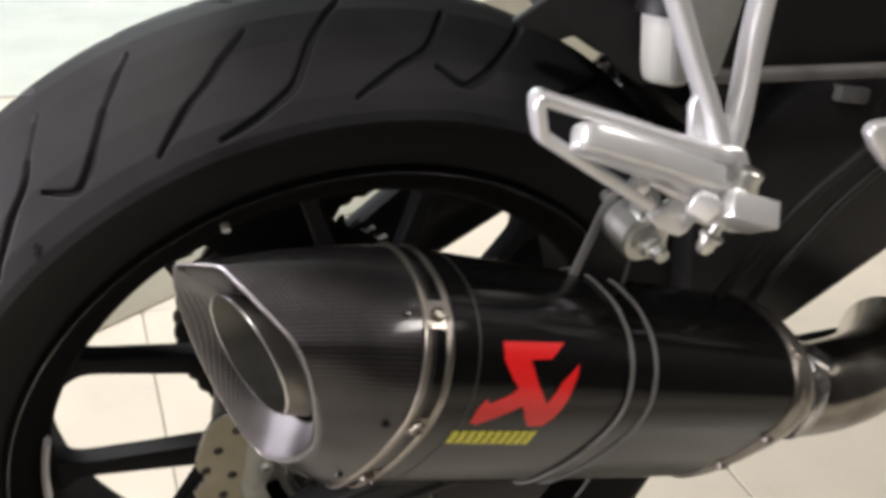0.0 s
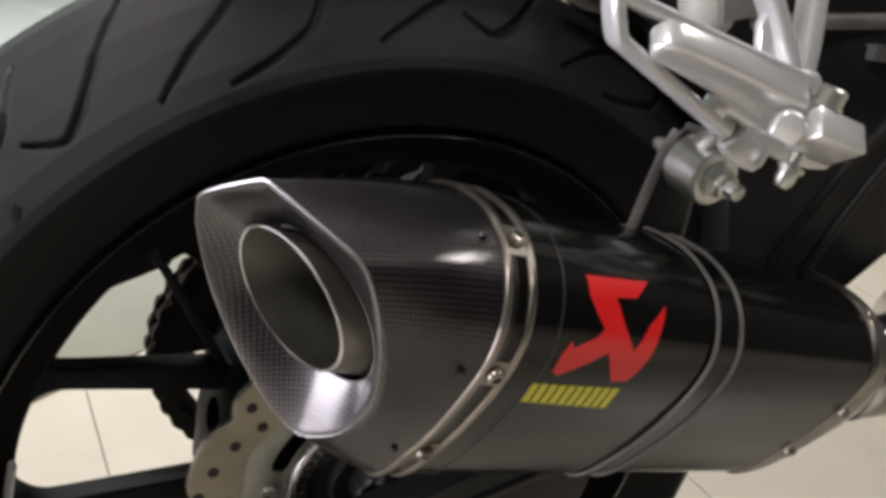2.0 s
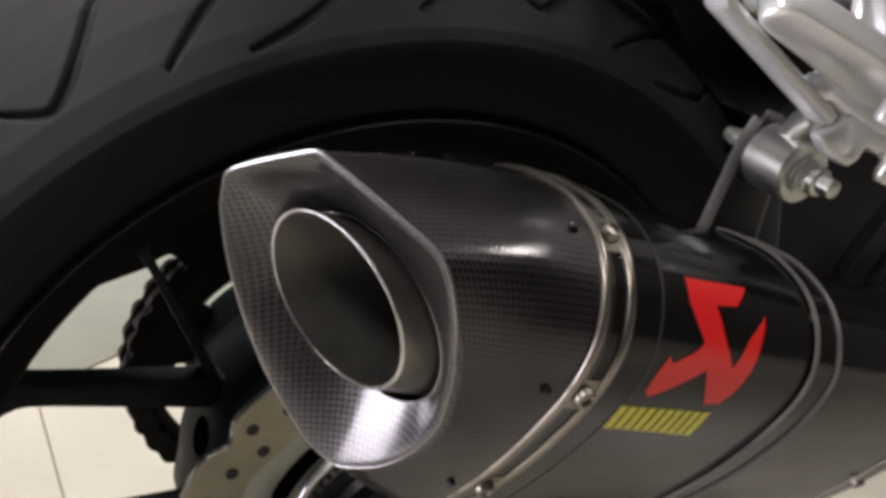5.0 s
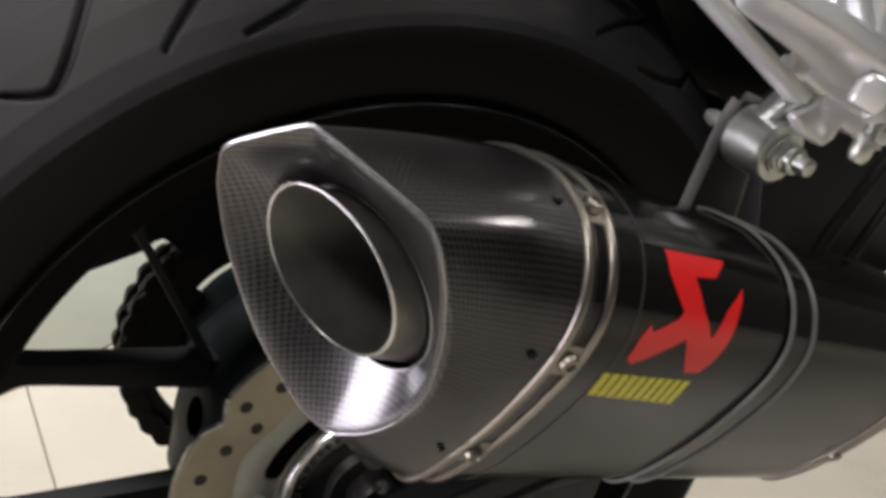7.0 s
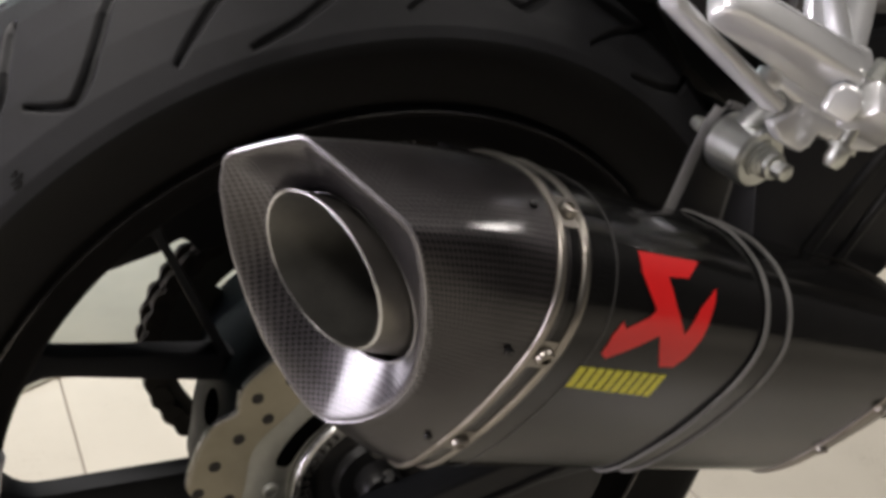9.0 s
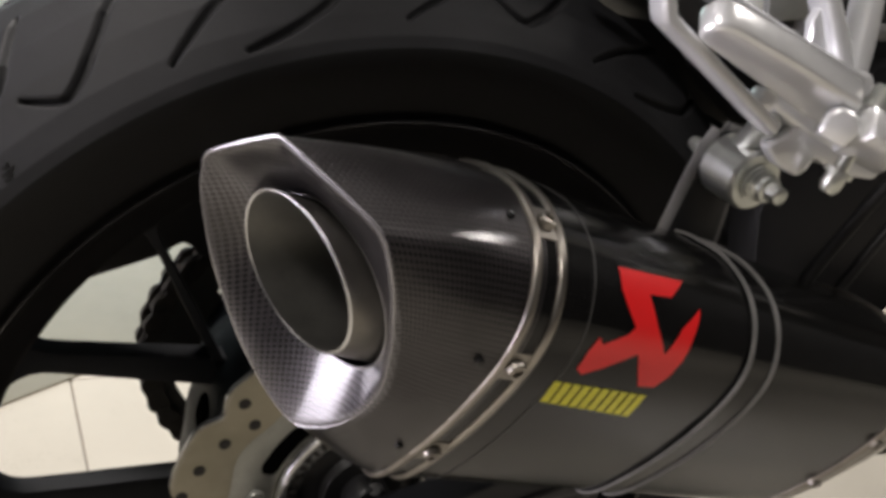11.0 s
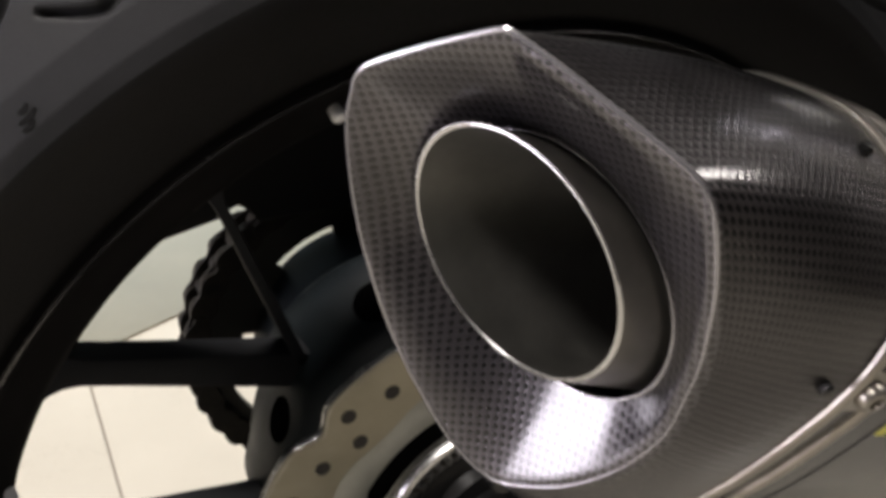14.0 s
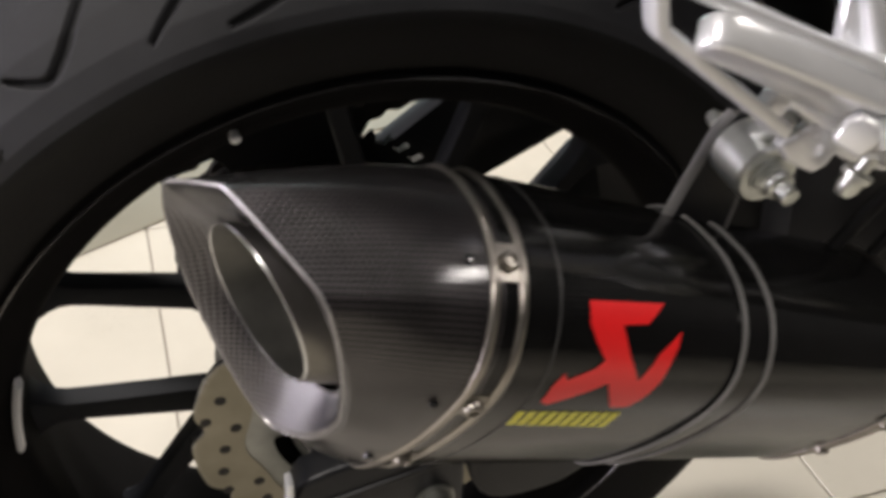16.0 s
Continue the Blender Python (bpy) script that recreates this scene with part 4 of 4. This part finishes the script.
        rows.append([bm.verts.new(p + AX * (r * math.cos(2 * math.pi * q / 8)) + out * (r * math.sin(2 * math.pi * q / 8))) for q in range(8)])
    grid_faces(bm, rows + rows[:1])
    return bm


for s in (105.5, 121):
    bpart("rubber_edging", bead(s, 1.2, 0.0011), M_EDGE, strap)
tab_out = []
for s, v in ((100, 40), (101, 52), (103, 75), (104, 86), (107, 94), (112, 97), (118, 97), (123, 93), (126, 86), (127, 70), (130, 40)):
    tab_out.append((s, v))


def plate_suv(outline, u0, u1, bevel=0.0006):
    bm = bmesh.new()
    a = [bm.verts.new(suv(s, u0, v)) for s, v in outline]
    b = [bm.verts.new(suv(s, u1, v)) for s, v in outline]
    grid_faces(bm, [a, b], True, True)
    edges = [e for e in bm.edges if len(e.link_faces) == 2 and e.calc_face_angle(0) > radians(40)]
    bmesh.ops.bevel(bm, geom=edges, offset=bevel, segments=2, affect="EDGES", profile=0.5)
    return bm


bpart("hanger_tab", plate_suv(tab_out, -8, -3), M_BLACK, strap, "black hanger tab")
rim_path = [suv(s, -5.5, v) for s, v in tab_out]
bpart("rubber_edging", sweep(rim_path, 0.0036, 10, 0.7, EU + AX), M_EDGE, strap)

# front clamp and inlet cone
fclamp = bpart("front_clamp", band([225.5, 226.1, 227.3, 229, 230.7, 231.9, 232.5], [0.4, 1.2, 1.7, 1.9, 1.7, 1.2, 0.4]), M_CLAMP, sleeve, "thin steel clamp at the front end")
bpart("front_lip", band([233, 233.5, 238, 239], 0.2), M_CLAMP, sleeve)
for u, v in ((30, 30), (45, -15), (25, -48)):
    at, nrm = on_can(u + 19, v, 229, 1.2)
    screw(at, nrm, 0.0034, fclamp)
rows = []
PIPE_C = (8.0, -4.0)
for i, (s, f) in enumerate(((233, 0.0), (240, 0.06), (250, 0.35), (260, 0.75), (268, 0.96), (275, 1.0))):
    row = []
    for k in range(NSEC):
        u, v = can_point(k, 233)
        a = math.atan2(v + 10, u - 3)
        pu, pv = PIPE_C[0] + 27 * math.cos(a), PIPE_C[1] + 27 * math.sin(a)
        row.append((s, u + (pu - u) * f, v + (pv - v) * f))
    rows.append(row)
bpart("inlet_cone", loft(rows), M_PIPE, sleeve, "bright steel inlet cone")
pipe_pts = spline([suv(258, 8, -4), suv(275, 8, -3), suv(292, 8, 0), suv(310, 6, 4), suv(328, 2, 8), suv(348, -6, 12), suv(372, -22, 16), suv(400, -46, 18)], 8, False)
bpart("link_pipe", sweep(pipe_pts, 0.0285, 40), M_PIPE, None, "shiny steel link pipe")
bpart("pipe_collar", sweep(spline([suv(262, 8, -3.4), suv(267, 8, -2.4), suv(272, 8, -3)], 3, False), [0.0285, 0.0302, 0.0308, 0.0308, 0.0308, 0.0302, 0.0285], 40), M_STEEL, None)
bpart("pipe_bolt", turned([(-0.012, 0.004), (0.012, 0.004), (0.013, 0.003)], axes(suv(268, 22, 27), AX, ER), 12), M_STEEL, None)

# outlet tube
def burr(bm, low, top):
    """A small raised burr: a ring of sides and a top."""
    for q in range(len(low)):
        bm.faces.new((low[q], low[q - 1], top[q - 1], top[q]))
    bm.faces.new(top)


def tube_rows():
    rows = []
    n = 72
    for r, ds in ((TUBE_R, 40), (TUBE_R, 0.6), (TUBE_R - 0.25, 0.1), (TUBE_R - 0.7, 0.0), (TUBE_R - 1.05, 0.4), (TUBE_R - 1.05, 90)):
        row = []
        for k in range(n):
            a = 2 * math.pi * k / n
            u, v = TUBE_C[0] + r * math.cos(a), TUBE_C[1] + r * math.sin(a)
            row.append((ring_s(u, v) + ds, u, v) if ds < 90 else (-17, u, v))
        rows.append(row)
    return rows


tube = bpart("outlet_tube", loft(tube_rows()[:2]), M_TUBE, sleeve, "dull steel outlet tube")
bpart("tube_rim", loft(tube_rows()[1:5]), M_STEEL, tube, "bright slanted rim of the outlet")
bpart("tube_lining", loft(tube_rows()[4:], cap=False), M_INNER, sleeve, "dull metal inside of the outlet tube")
bpart("baffle", turned([(0, 0.026), (0.002, 0.026)], axes(suv(58, *TUBE_C), EU, AX), 40), M_INNER, sleeve)
core = bpart("perforated_core", loft([[(s, TUBE_C[0] + r * math.cos(2 * math.pi * k / 72), TUBE_C[1] + r * math.sin(2 * math.pi * k / 72)) for k in range(72)] for s, r in ((-17, TUBE_R - 1.05), (-17, TUBE_R - 2.4), (-14, TUBE_R - 2.6), (60, TUBE_R - 2.6))]), M_CORE, sleeve, "dark perforated core deep in the outlet")
perf = []
for j in range(13):
    for k in range(40):
        a = 2 * math.pi * (k + 0.5 * (j % 2)) / 40
        r = TUBE_R - 2.6 if j else TUBE_R - 2.5
        p = suv(-16.6 if j == 0 else -15 + 3.6 * j, TUBE_C[0] + r * math.cos(a), TUBE_C[1] + r * math.sin(a))
        perf.append((p, -(ER * math.cos(a) + EU * math.sin(a)), j))
bm = bmesh.new()
for p, nrm, j in perf:
    m = axes(p + nrm * 0.0003, AX, nrm)
    rx, ry = (0.0007, 0.0011) if j == 0 else (0.0007, 0.0006)
    low, top = ([bm.verts.new(m @ Vector((f * rx * math.cos(2 * math.pi * q / 8), f * ry * math.sin(2 * math.pi * q / 8), h))) for q in range(8)] for f, h in ((1.0, -0.0005), (0.75, 0.0002)))
    burr(bm, low, top)
tagged(bpart("perforation", bm, M_CLAMP, sleeve, smooth=False), kind="stuff")

# emblem and lettering bar: thin vinyl that follows the sleeve
def decal(outline, lift, thick=0.15):
    """outline of (s, v) as seen from outside; filled on the sleeve."""
    bm = bmesh.new()
    vs = [bm.verts.new((s, v, 0)) for s, v in outline]
    f = bm.faces.new(vs)
    bmesh.ops.triangulate(bm, faces=[f])
    bmesh.ops.subdivide_edges(bm, edges=bm.edges[:], cuts=7, use_grid_fill=True)
    for w in bm.verts:
        s, v = w.co.x, w.co.y
        best = None
        for k in range(NSEC // 4, NSEC - NSEC // 8):
            u0, v0 = can_point(k, s, lift)
            u1, v1 = can_point(k + 1, s, lift)
            if u0 > 20 and (v0 - v) * (v1 - v) <= 0 and v0 != v1:
                best = u0 + (u1 - u0) * (v - v0) / (v1 - v0)
        w.co = suv(s, best if best is not None else 60, v)
    bmesh.ops.recalc_face_normals(bm, faces=bm.faces)
    if sum((f.normal.dot(ER) for f in bm.faces)) < 0:
        bmesh.ops.reverse_faces(bm, faces=bm.faces)
    return bm


EMBLEM = [(30.0, 35.8), (47.1, 36.0), (64.7, 36.2), (57.0, 30.3), (45.5, 29.6), (51.0, 20.2), (59.0, 10.3), (64.5, 21.0), (73.3, 29.0), (73.0, 24.5), (71.1, 18.0), (69.6, 9.4), (67.0, 1.0), (63.8, -4.0), (56.0, -4.7), (51.0, 1.4),
          (46.1, 8.6), (34.4, 1.0), (26.4, -3.6), (22.6, -1.5), (22.9, 6.5), (25.2, 12.2), (27.8, 9.6), (37.7, 15.0), (40.4, 17.9), (35.4, 23.5), (31.0, 29.3)]
emblem = bpart("emblem", decal(EMBLEM, 0.35), M_RED, sleeve, "red angular emblem")
for i in range(10):
    a = 17.5 + 4.75 * i
    b = a + 3.75
    low = -18.6 - 0.16 * i
    bar = decal([(a, -8.2), (b, -8.2), (b + 1.4, low), (a + 1.4, low)], 0.3)
    bpart("name_bar", bar, M_YELLOW, sleeve, "yellow lettering bar")

# passenger footrest bracket, loop, bush and peg
P_TL, P_BL, P_V, P_R = Vector((0.0440, -0.193, 0.6275)), Vector((0.0485, -0.192, 0.6085)), Vector((0.1056, -0.186, 0.5705)), Vector((0.146, -0.182, 0.5905))
loop_pts = [P_V, P_BL.lerp(P_V, 0.5), P_BL.lerp(P_V, 0.08), P_BL, P_BL.lerp(P_TL, 0.15) + Vector((-0.002, 0, 0)), P_BL.lerp(P_TL, 0.8) + Vector((-0.002, 0, 0)), P_TL, P_TL.lerp(P_R, 0.06), P_TL.lerp(P_R, 0.5), P_R]
bracket = bpart("footrest_bracket", sweep(spline(loop_pts, 4, False), 0.0065, 16, 0.5, (0, -1, 0), True, 0.6), M_ALU, None, "cast aluminium footrest bracket")
bpart("bracket_arm", sweep(spline([(0.150, -0.170, 0.583), (0.146, -0.168, 0.600), (0.128, -0.163, 0.640), (0.106, -0.158, 0.690)], 6, False), 0.0074, 16, 0.62, (0, -1, 0), True, 0.6), M_ALU, bracket)
bpart("bracket_arm", sweep(spline([(0.153, -0.170, 0.580), (0.158, -0.167, 0.604), (0.163, -0.160, 0.645), (0.173, -0.150, 0.700)], 6, False), 0.0076, 16, 0.62, (0, -1, 0), True, 0.6), M_ALU, bracket)
bpart("bracket_base", slab([(-0.034, -0.012), (-0.022, 0.008), (-0.006, 0.016), (0.010, 0.020), (0.018, 0.012), (0.020, -0.006), (0.010, -0.016), (-0.012, -0.016)], axes((0.141, -0.176, 0.578), (0.93, 0, -0.36), (0.0, -1, 0.1)), 0.014, 0.003, 3), M_ALU, bracket)
bpart("loop_foot", block(0.009, 0.008, 0.009, axes((0.099, -0.188, 0.5815), (0.9, 0, -0.4), (0, -1, 0)), 0.002, 3), M_ALU, bracket)
bpart("hanger_arm", sweep(spline([(0.108, -0.182, 0.571), (0.113, -0.171, 0.5645), (0.116, -0.162, 0.556)], 5, False), [0.0060, 0.0062, 0.0064, 0.0066, 0.0068, 0.007, 0.0072, 0.0074, 0.0076, 0.0078, 0.008], 14, 0.8, (1, 0, 0)), M_ZINC, bracket)
SIDE = Matrix(((1, 0, 0, 0), (0, 0, -1, 0), (0, 1, 0, 0), (0, 0, 0, 1)))
bpart("hanger_plate", slab([(0.1095, 0.5615), (0.1196, 0.5678), (0.1239, 0.5741), (0.1285, 0.5718), (0.1300, 0.5671), (0.1545, 0.5591), (0.1717, 0.5516), (0.1684, 0.5482), (0.1573, 0.5492), (0.1400, 0.5542), (0.1350, 0.5570), (0.1322, 0.5520), (0.1275, 0.5490), (0.1215, 0.5515), (0.1150, 0.5550)], pose(0, -0.180, 0) @ SIDE, 0.007, 0.0016, 3), M_ALU, bracket, "cast plate that carries the bush")
bpart("arm_web", slab([(0.134, 0.588), (0.131, 0.612), (0.136, 0.622), (0.149, 0.606), (0.161, 0.604), (0.158, 0.588)], pose(0, -0.166, 0) @ SIDE, 0.006, 0.0015, 2), M_ALU, bracket)
b_ax = (suv(117.6, 31.6, 77.9) - suv(113.8, -22.3, 86.6)).normalized()
b_m = axes(suv(115.5, 2, 82.6), AX, b_ax)
bpart("rubber_bush", turned([(-0.006, 0.0115), (-0.004, 0.0138), (0.015, 0.0138), (0.0165, 0.0125), (0.0165, 0)], b_m, 32), M_ZINC, bracket, "bright zinc-plated bush")
bpart("bush_bolt", turned([(-0.027, 0.0028), (-0.024, 0.0036), (-0.02, 0.0036), (-0.02, 0.003), (0.0165, 0.003), (0.0165, 0.0086), (0.0180, 0.0086), (0.0180, 0.0070), (0.0196, 0.0074), (0.0200, 0.0062), (0.0216, 0.0068), (0.0222, 0.0058), (0.0250, 0.0058), (0.0256, 0.0040), (0.0315, 0.0038), (0.032, 0.0028)], b_m, 32), M_ZINC, bracket, "plated bolt with washers")
PEG_N = Vector((-0.22, -0.51, -0.73)).normalized()
P_TIP, P_END = Vector((0.0585, -0.2105, 0.6105)), Vector((0.1362, -0.2029, 0.5828))
peg_a = P_END - P_TIP
peg_m = axes(P_TIP - PEG_N * 0.0065, peg_a, PEG_N)
L_PEG = peg_a.length
peg = bpart("passenger_footpeg", slab([(0.0, -0.004), (0.0, -0.011), (0.003, -0.0135), (0.010, -0.0150), (L_PEG * 0.5, -0.0185), (L_PEG * 0.85, -0.0215), (L_PEG, -0.0215), (L_PEG + 0.003, -0.010), (L_PEG, 0.0), (L_PEG * 0.5, 0.0015), (0.008, 0.0012), (0.002, -0.0005)], peg_m, 0.013, 0.0028, 3), M_ALU, None, "folded aluminium passenger footpeg")
bpart("hinge_block", block(0.030, 0.020, 0.014, axes((0.1495, -0.1985, 0.5685), peg_a, PEG_N), 0.0012, 2), M_ALU, peg)
bpart("hinge_cheek", slab([(-0.0065, -0.0075), (0.006, -0.0075), (0.0075, 0.0015), (0.003, 0.0065), (-0.0045, 0.0065), (-0.0075, 0.0015)], axes((0.1275, -0.2015, 0.5750), peg_a, (-0.45, -0.85, -0.05)), 0.007, 0.002, 3), M_ALU, peg)
pin_m = axes((0.1475, -0.197, 0.5790), (1, 0, 0), (0.35, -0.1, 0.93))
bpart("pivot_bolt", turned([(-0.036, 0.003), (-0.033, 0.0045), (-0.028, 0.0045), (-0.028, 0.006), (-0.0255, 0.006), (-0.0255, 0.003), (0.002, 0.003), (0.002, 0.0072), (0.0042, 0.0072), (0.0042, 0.0062), (0.0105, 0.0062), (0.0115, 0.005), (0.0115, 0)], pin_m, 22), M_ZINC, peg, "plated pivot bolt")

# rear brake fluid reservoir behind the bracket
res_m = axes((0.158, -0.088, 0.598), (1, 0, 0), (0.12, 0.1, 0.98))
res = bpart("fluid_reservoir", turned([(0, 0.008), (0.0012, 0.0115), (0.004, 0.0135), (0.012, 0.0155), (0.038, 0.0200), (0.039, 0.0185)], res_m, 36), M_RES, None, "translucent white brake fluid reservoir")
bpart("reservoir_cap", turned([(0.037, 0.024), (0.056, 0.024), (0.060, 0.022)], res_m, 36), M_BLACK, res)

# swingarm and dark machine body
ARM_M = axes((0, -0.1, 0.312), (1, 0, 0), (0, -1, 0))
arm = wpart("swingarm", slab([(-0.056, -0.055), (-0.060, -0.016), (-0.054, -0.004), (-0.040, 0.002), (0.0, 0.010), (0.10, 0.033), (0.30, 0.055), (0.42, 0.055), (0.42, -0.005), (0.2, 0.004), (0.09, 0.0), (0.042, -0.012), (0.046, -0.050), (0.032, -0.066), (-0.030, -0.066)], ARM_M, 0.022, 0.004, 3), M_ARM, None, "dark painted swingarm")
wpart("arm_rib", sweep([(-0.056, -0.1115, 0.284), (0.021, -0.1115, 0.305), (0.12, -0.1115, 0.327), (0.30, -0.1115, 0.350)], 0.0022, 8), M_BLACK, arm)
wpart("end_plate", block(0.004, 0.010, 0.056, axes((-0.0625, -0.1125, 0.290), (1, 0, 0.03), (-0.03, 0, 1)), 0.0012, 2), M_ALU, arm, "bright metal end plate of the swingarm")
wpart("bracket_bolt", turned([(0, 0.0125), (0.002, 0.0125), (0.002, 0.010), (0.009, 0.010), (0.0105, 0.008), (0.0105, 0.0045), (0.004, 0.004), (0.004, 0)], axes((0.0255, -0.111, 0.272), (1, 0, 0), (0, -1, 0)), 20), M_CARRIER, arm, "dull grey socket bolt")
far = wpart("swingarm_far_side", slab([(-0.05, 0.285), (0.05, 0.292), (0.12, 0.335), (0.187, 0.375), (0.212, 0.389), (0.222, 0.366), (0.205, 0.355), (0.178, 0.315), (0.16, 0.275), (0.40, 0.285), (0.40, 0.52), (0.124, 0.440), (0.088, 0.409), (0.045, 0.372), (0.0, 0.338), (-0.05, 0.324)], Matrix(((1, 0, 0, 0), (0, 0, -1, 0.125), (0, 1, 0, 0), (0, 0, 0, 1))), 0.020, 0.002, 2), M_ARM, arm)
# unseen caliper, added as a dark block for the shade there
caliper = wpart("unseen_caliper", slab(spline([(0.055, 0.27), (0.050, 0.32), (0.065, 0.352), (0.10, 0.365), (0.15, 0.355), (0.16, 0.30), (0.14, 0.24), (0.095, 0.225), (0.068, 0.235)], 3), Matrix(((1, 0, 0, 0), (0, 0, -1, -0.068), (0, 1, 0, 0), (0, 0, 0, 1))), 0.046, 0.005, 3), M_BLACK, None, "unseen rear brake caliper, added as a dark block")

guard = wpart("chain_guard", slab([(-0.085, 0.395), (-0.078, 0.45), (-0.03, 0.50), (0.10, 0.51), (0.25, 0.50), (0.25, 0.49), (0.124, 0.466), (0.060, 0.441), (0.040, 0.408), (0.03, 0.385), (-0.03, 0.372), (-0.055, 0.362), (-0.060, 0.378), (-0.066, 0.386)], Matrix(((1, 0, 0, 0), (0, 0, -1, 0.115), (0, 1, 0, 0), (0, 0, 0, 1))), 0.004, 0.0006, 1), M_PLASTIC, None, "black plastic chain guard")
wpart("guard_tail", slab([(-0.168, 0.3704), (-0.0862, 0.3958), (-0.0835, 0.3995), (-0.0765, 0.4025), (-0.071, 0.399), (-0.066, 0.392), (-0.055, 0.394), (-0.030, 0.395), (0.012, 0.399), (0.014, 0.492), (-0.060, 0.490), (-0.100, 0.462), (-0.140, 0.420), (-0.163, 0.392)], Matrix(((1, 0, 0, 0), (0, 0, -1, 0.077), (0, 1, 0, 0), (0, 0, 0, 1))), 0.004, 0.0006, 1), M_PLASTIC, guard)

hugger_rows = []
bm = bmesh.new()
for i in range(15):
    a = radians(4 + 2.4 * i)
    row = []
    for y, r in ((-0.092, 0.2869), (-0.088, 0.3041), (-0.07, 0.3166), (-0.03, 0.3233), (0.03, 0.3233), (0.07, 0.3166), (0.088, 0.3041), (0.092, 0.2869), (0.088, 0.2869), (0.068, 0.3127), (0.03, 0.3194), (-0.03, 0.3194), (-0.068, 0.3127), (-0.088, 0.2869)):
        row.append(bm.verts.new((r * math.cos(a), y, 0.312 + r * math.sin(a))))
    hugger_rows.append(row)
grid_faces(bm, hugger_rows, True, True)
wpart("rear_fender", bm, M_PLASTIC, None, "black plastic inner fender over the tyre")
XZ = Matrix(((1, 0, 0, 0), (0, 0, -1, 0), (0, 1, 0, 0), (0, 0, 0, 1)))      # plates seen from the side
bpart("subframe_plate", slab([(0.150, 0.606), (0.146, 0.640), (0.142, 0.700), (0.190, 0.700), (0.182, 0.640), (0.176, 0.610)], pose(0, -0.112, 0) @ XZ, 0.005, 0.001, 2), M_SUBFRAME, None, "grey alloy plate behind the footrest bracket")
bpart("tail_far_side", slab([(0.160, 0.70), (0.168, 0.603), (0.180, 0.581), (0.207, 0.566), (0.216, 0.555), (0.222, 0.540), (0.26, 0.52), (0.34, 0.52), (0.34, 0.70)], pose(0, 0.1, 0) @ XZ, 0.008, 0.0015, 2), M_PLASTIC, None, "black plastic far side of the tail")
bpart("tail_edge", slab([(0.112, 0.690), (0.093, 0.640), (0.075, 0.628), (0.102, 0.617), (0.112, 0.620), (0.132, 0.608), (0.140, 0.600), (0.157, 0.589), (0.20, 0.60), (0.20, 0.69)], pose(0, -0.060, 0) @ XZ, 0.008, 0.0015, 2), M_PLASTIC, None, "black plastic edge of the tail over the tyre")
bpart("side_panel", slab([(0.21, 0.43), (0.20, 0.50), (0.215, 0.545), (0.26, 0.585), (0.36, 0.60), (0.54, 0.62), (0.54, 0.605), (0.361, 0.477), (0.324, 0.45), (0.285, 0.421), (0.265, 0.409), (0.235, 0.408)], pose(0, -0.06, 0) @ XZ, 0.03, 0.002, 2), M_BLACK, None, "smooth black side cover")
bpart("undertail", slab([(0.112, 0.628), (0.132, 0.607), (0.160, 0.594), (0.19, 0.60), (0.23, 0.55), (0.30, 0.50), (0.42, 0.46), (0.62, 0.45), (0.62, 0.80), (0.13, 0.80)], XZ, 0.11, 0.006, 2), M_PLASTIC, None, "black inner bodywork under the seat")
# out-of-view tail, seat and body, added to keep lamp light off wheel and floor
bm = bmesh.new()
rows = []
for x, hw, za, zb in ((-0.13, 0.03, 0.905, 0.925), (-0.10, 0.07, 0.885, 0.94), (-0.02, 0.13, 0.845, 0.955), (0.10, 0.165, 0.812, 0.955), (0.22, 0.175, 0.80, 0.935), (0.34, 0.18, 0.70, 0.915), (0.42, 0.19, 0.60, 0.91), (0.55, 0.20, 0.55, 0.94), (0.72, 0.205, 0.54, 1.01), (0.92, 0.20, 0.55, 1.03), (1.10, 0.17, 0.60, 0.98), (1.22, 0.10, 0.70, 0.90)):
    row = []
    for k in range(28):
        c, q = math.cos(2 * math.pi * k / 28), math.sin(2 * math.pi * k / 28)
        c, q = math.copysign(abs(c) ** 0.6, c), math.copysign(abs(q) ** 0.6, q)
        row.append(bm.verts.new((x, 0.05 + hw * c, (za + zb) / 2 + (zb - za) / 2 * q)))
    rows.append(row)
grid_faces(bm, rows, True, True)
bpart("bodywork", bm, M_PLASTIC, None, "unseen black tail, seat and body added to shade the wheel")
bpart("frame_rail", sweep([(0.18, -0.10, 0.605), (0.45, -0.10, 0.606)], 0.0045, 10), M_EDGE, None, "thin grey frame rail")
for dx, r in ((0.004, 0.0036), (0.030, 0.0030)):
    bpart("cable", sweep(spline([(0.175 + dx, -0.135, 0.470), (0.205 + dx, -0.13, 0.505), (0.245 + dx, -0.125, 0.545), (0.33 + dx, -0.11, 0.60)], 6, False), r, 10), M_PLASTIC, None, "black rubber cable")
bpart("side_bolt", turned([(0, 0.009), (0.003, 0.009), (0.004, 0.007)], axes((0.315, -0.085, 0.575), (1, 0, 0), (0, -1, 0.2)), 18), M_BLACK, None)

bpart("wiring_box", block(0.022, 0.010, 0.012, axes((0.292, -0.076, 0.5835), (1, 0, -0.12), (0, -1, 0.1)), 0.002, 2), M_BOX, None, "dull grey wiring box")
bpart("heel_plate", slab(spline([(0.248, 0.586), (0.256, 0.593), (0.285, 0.592), (0.318, 0.583), (0.318, 0.548), (0.29, 0.552), (0.266, 0.565)], 3), pose(0, -0.15, 0) @ XZ, 0.010, 0.003, 3), M_ALU, None, "bright aluminium heel plate")
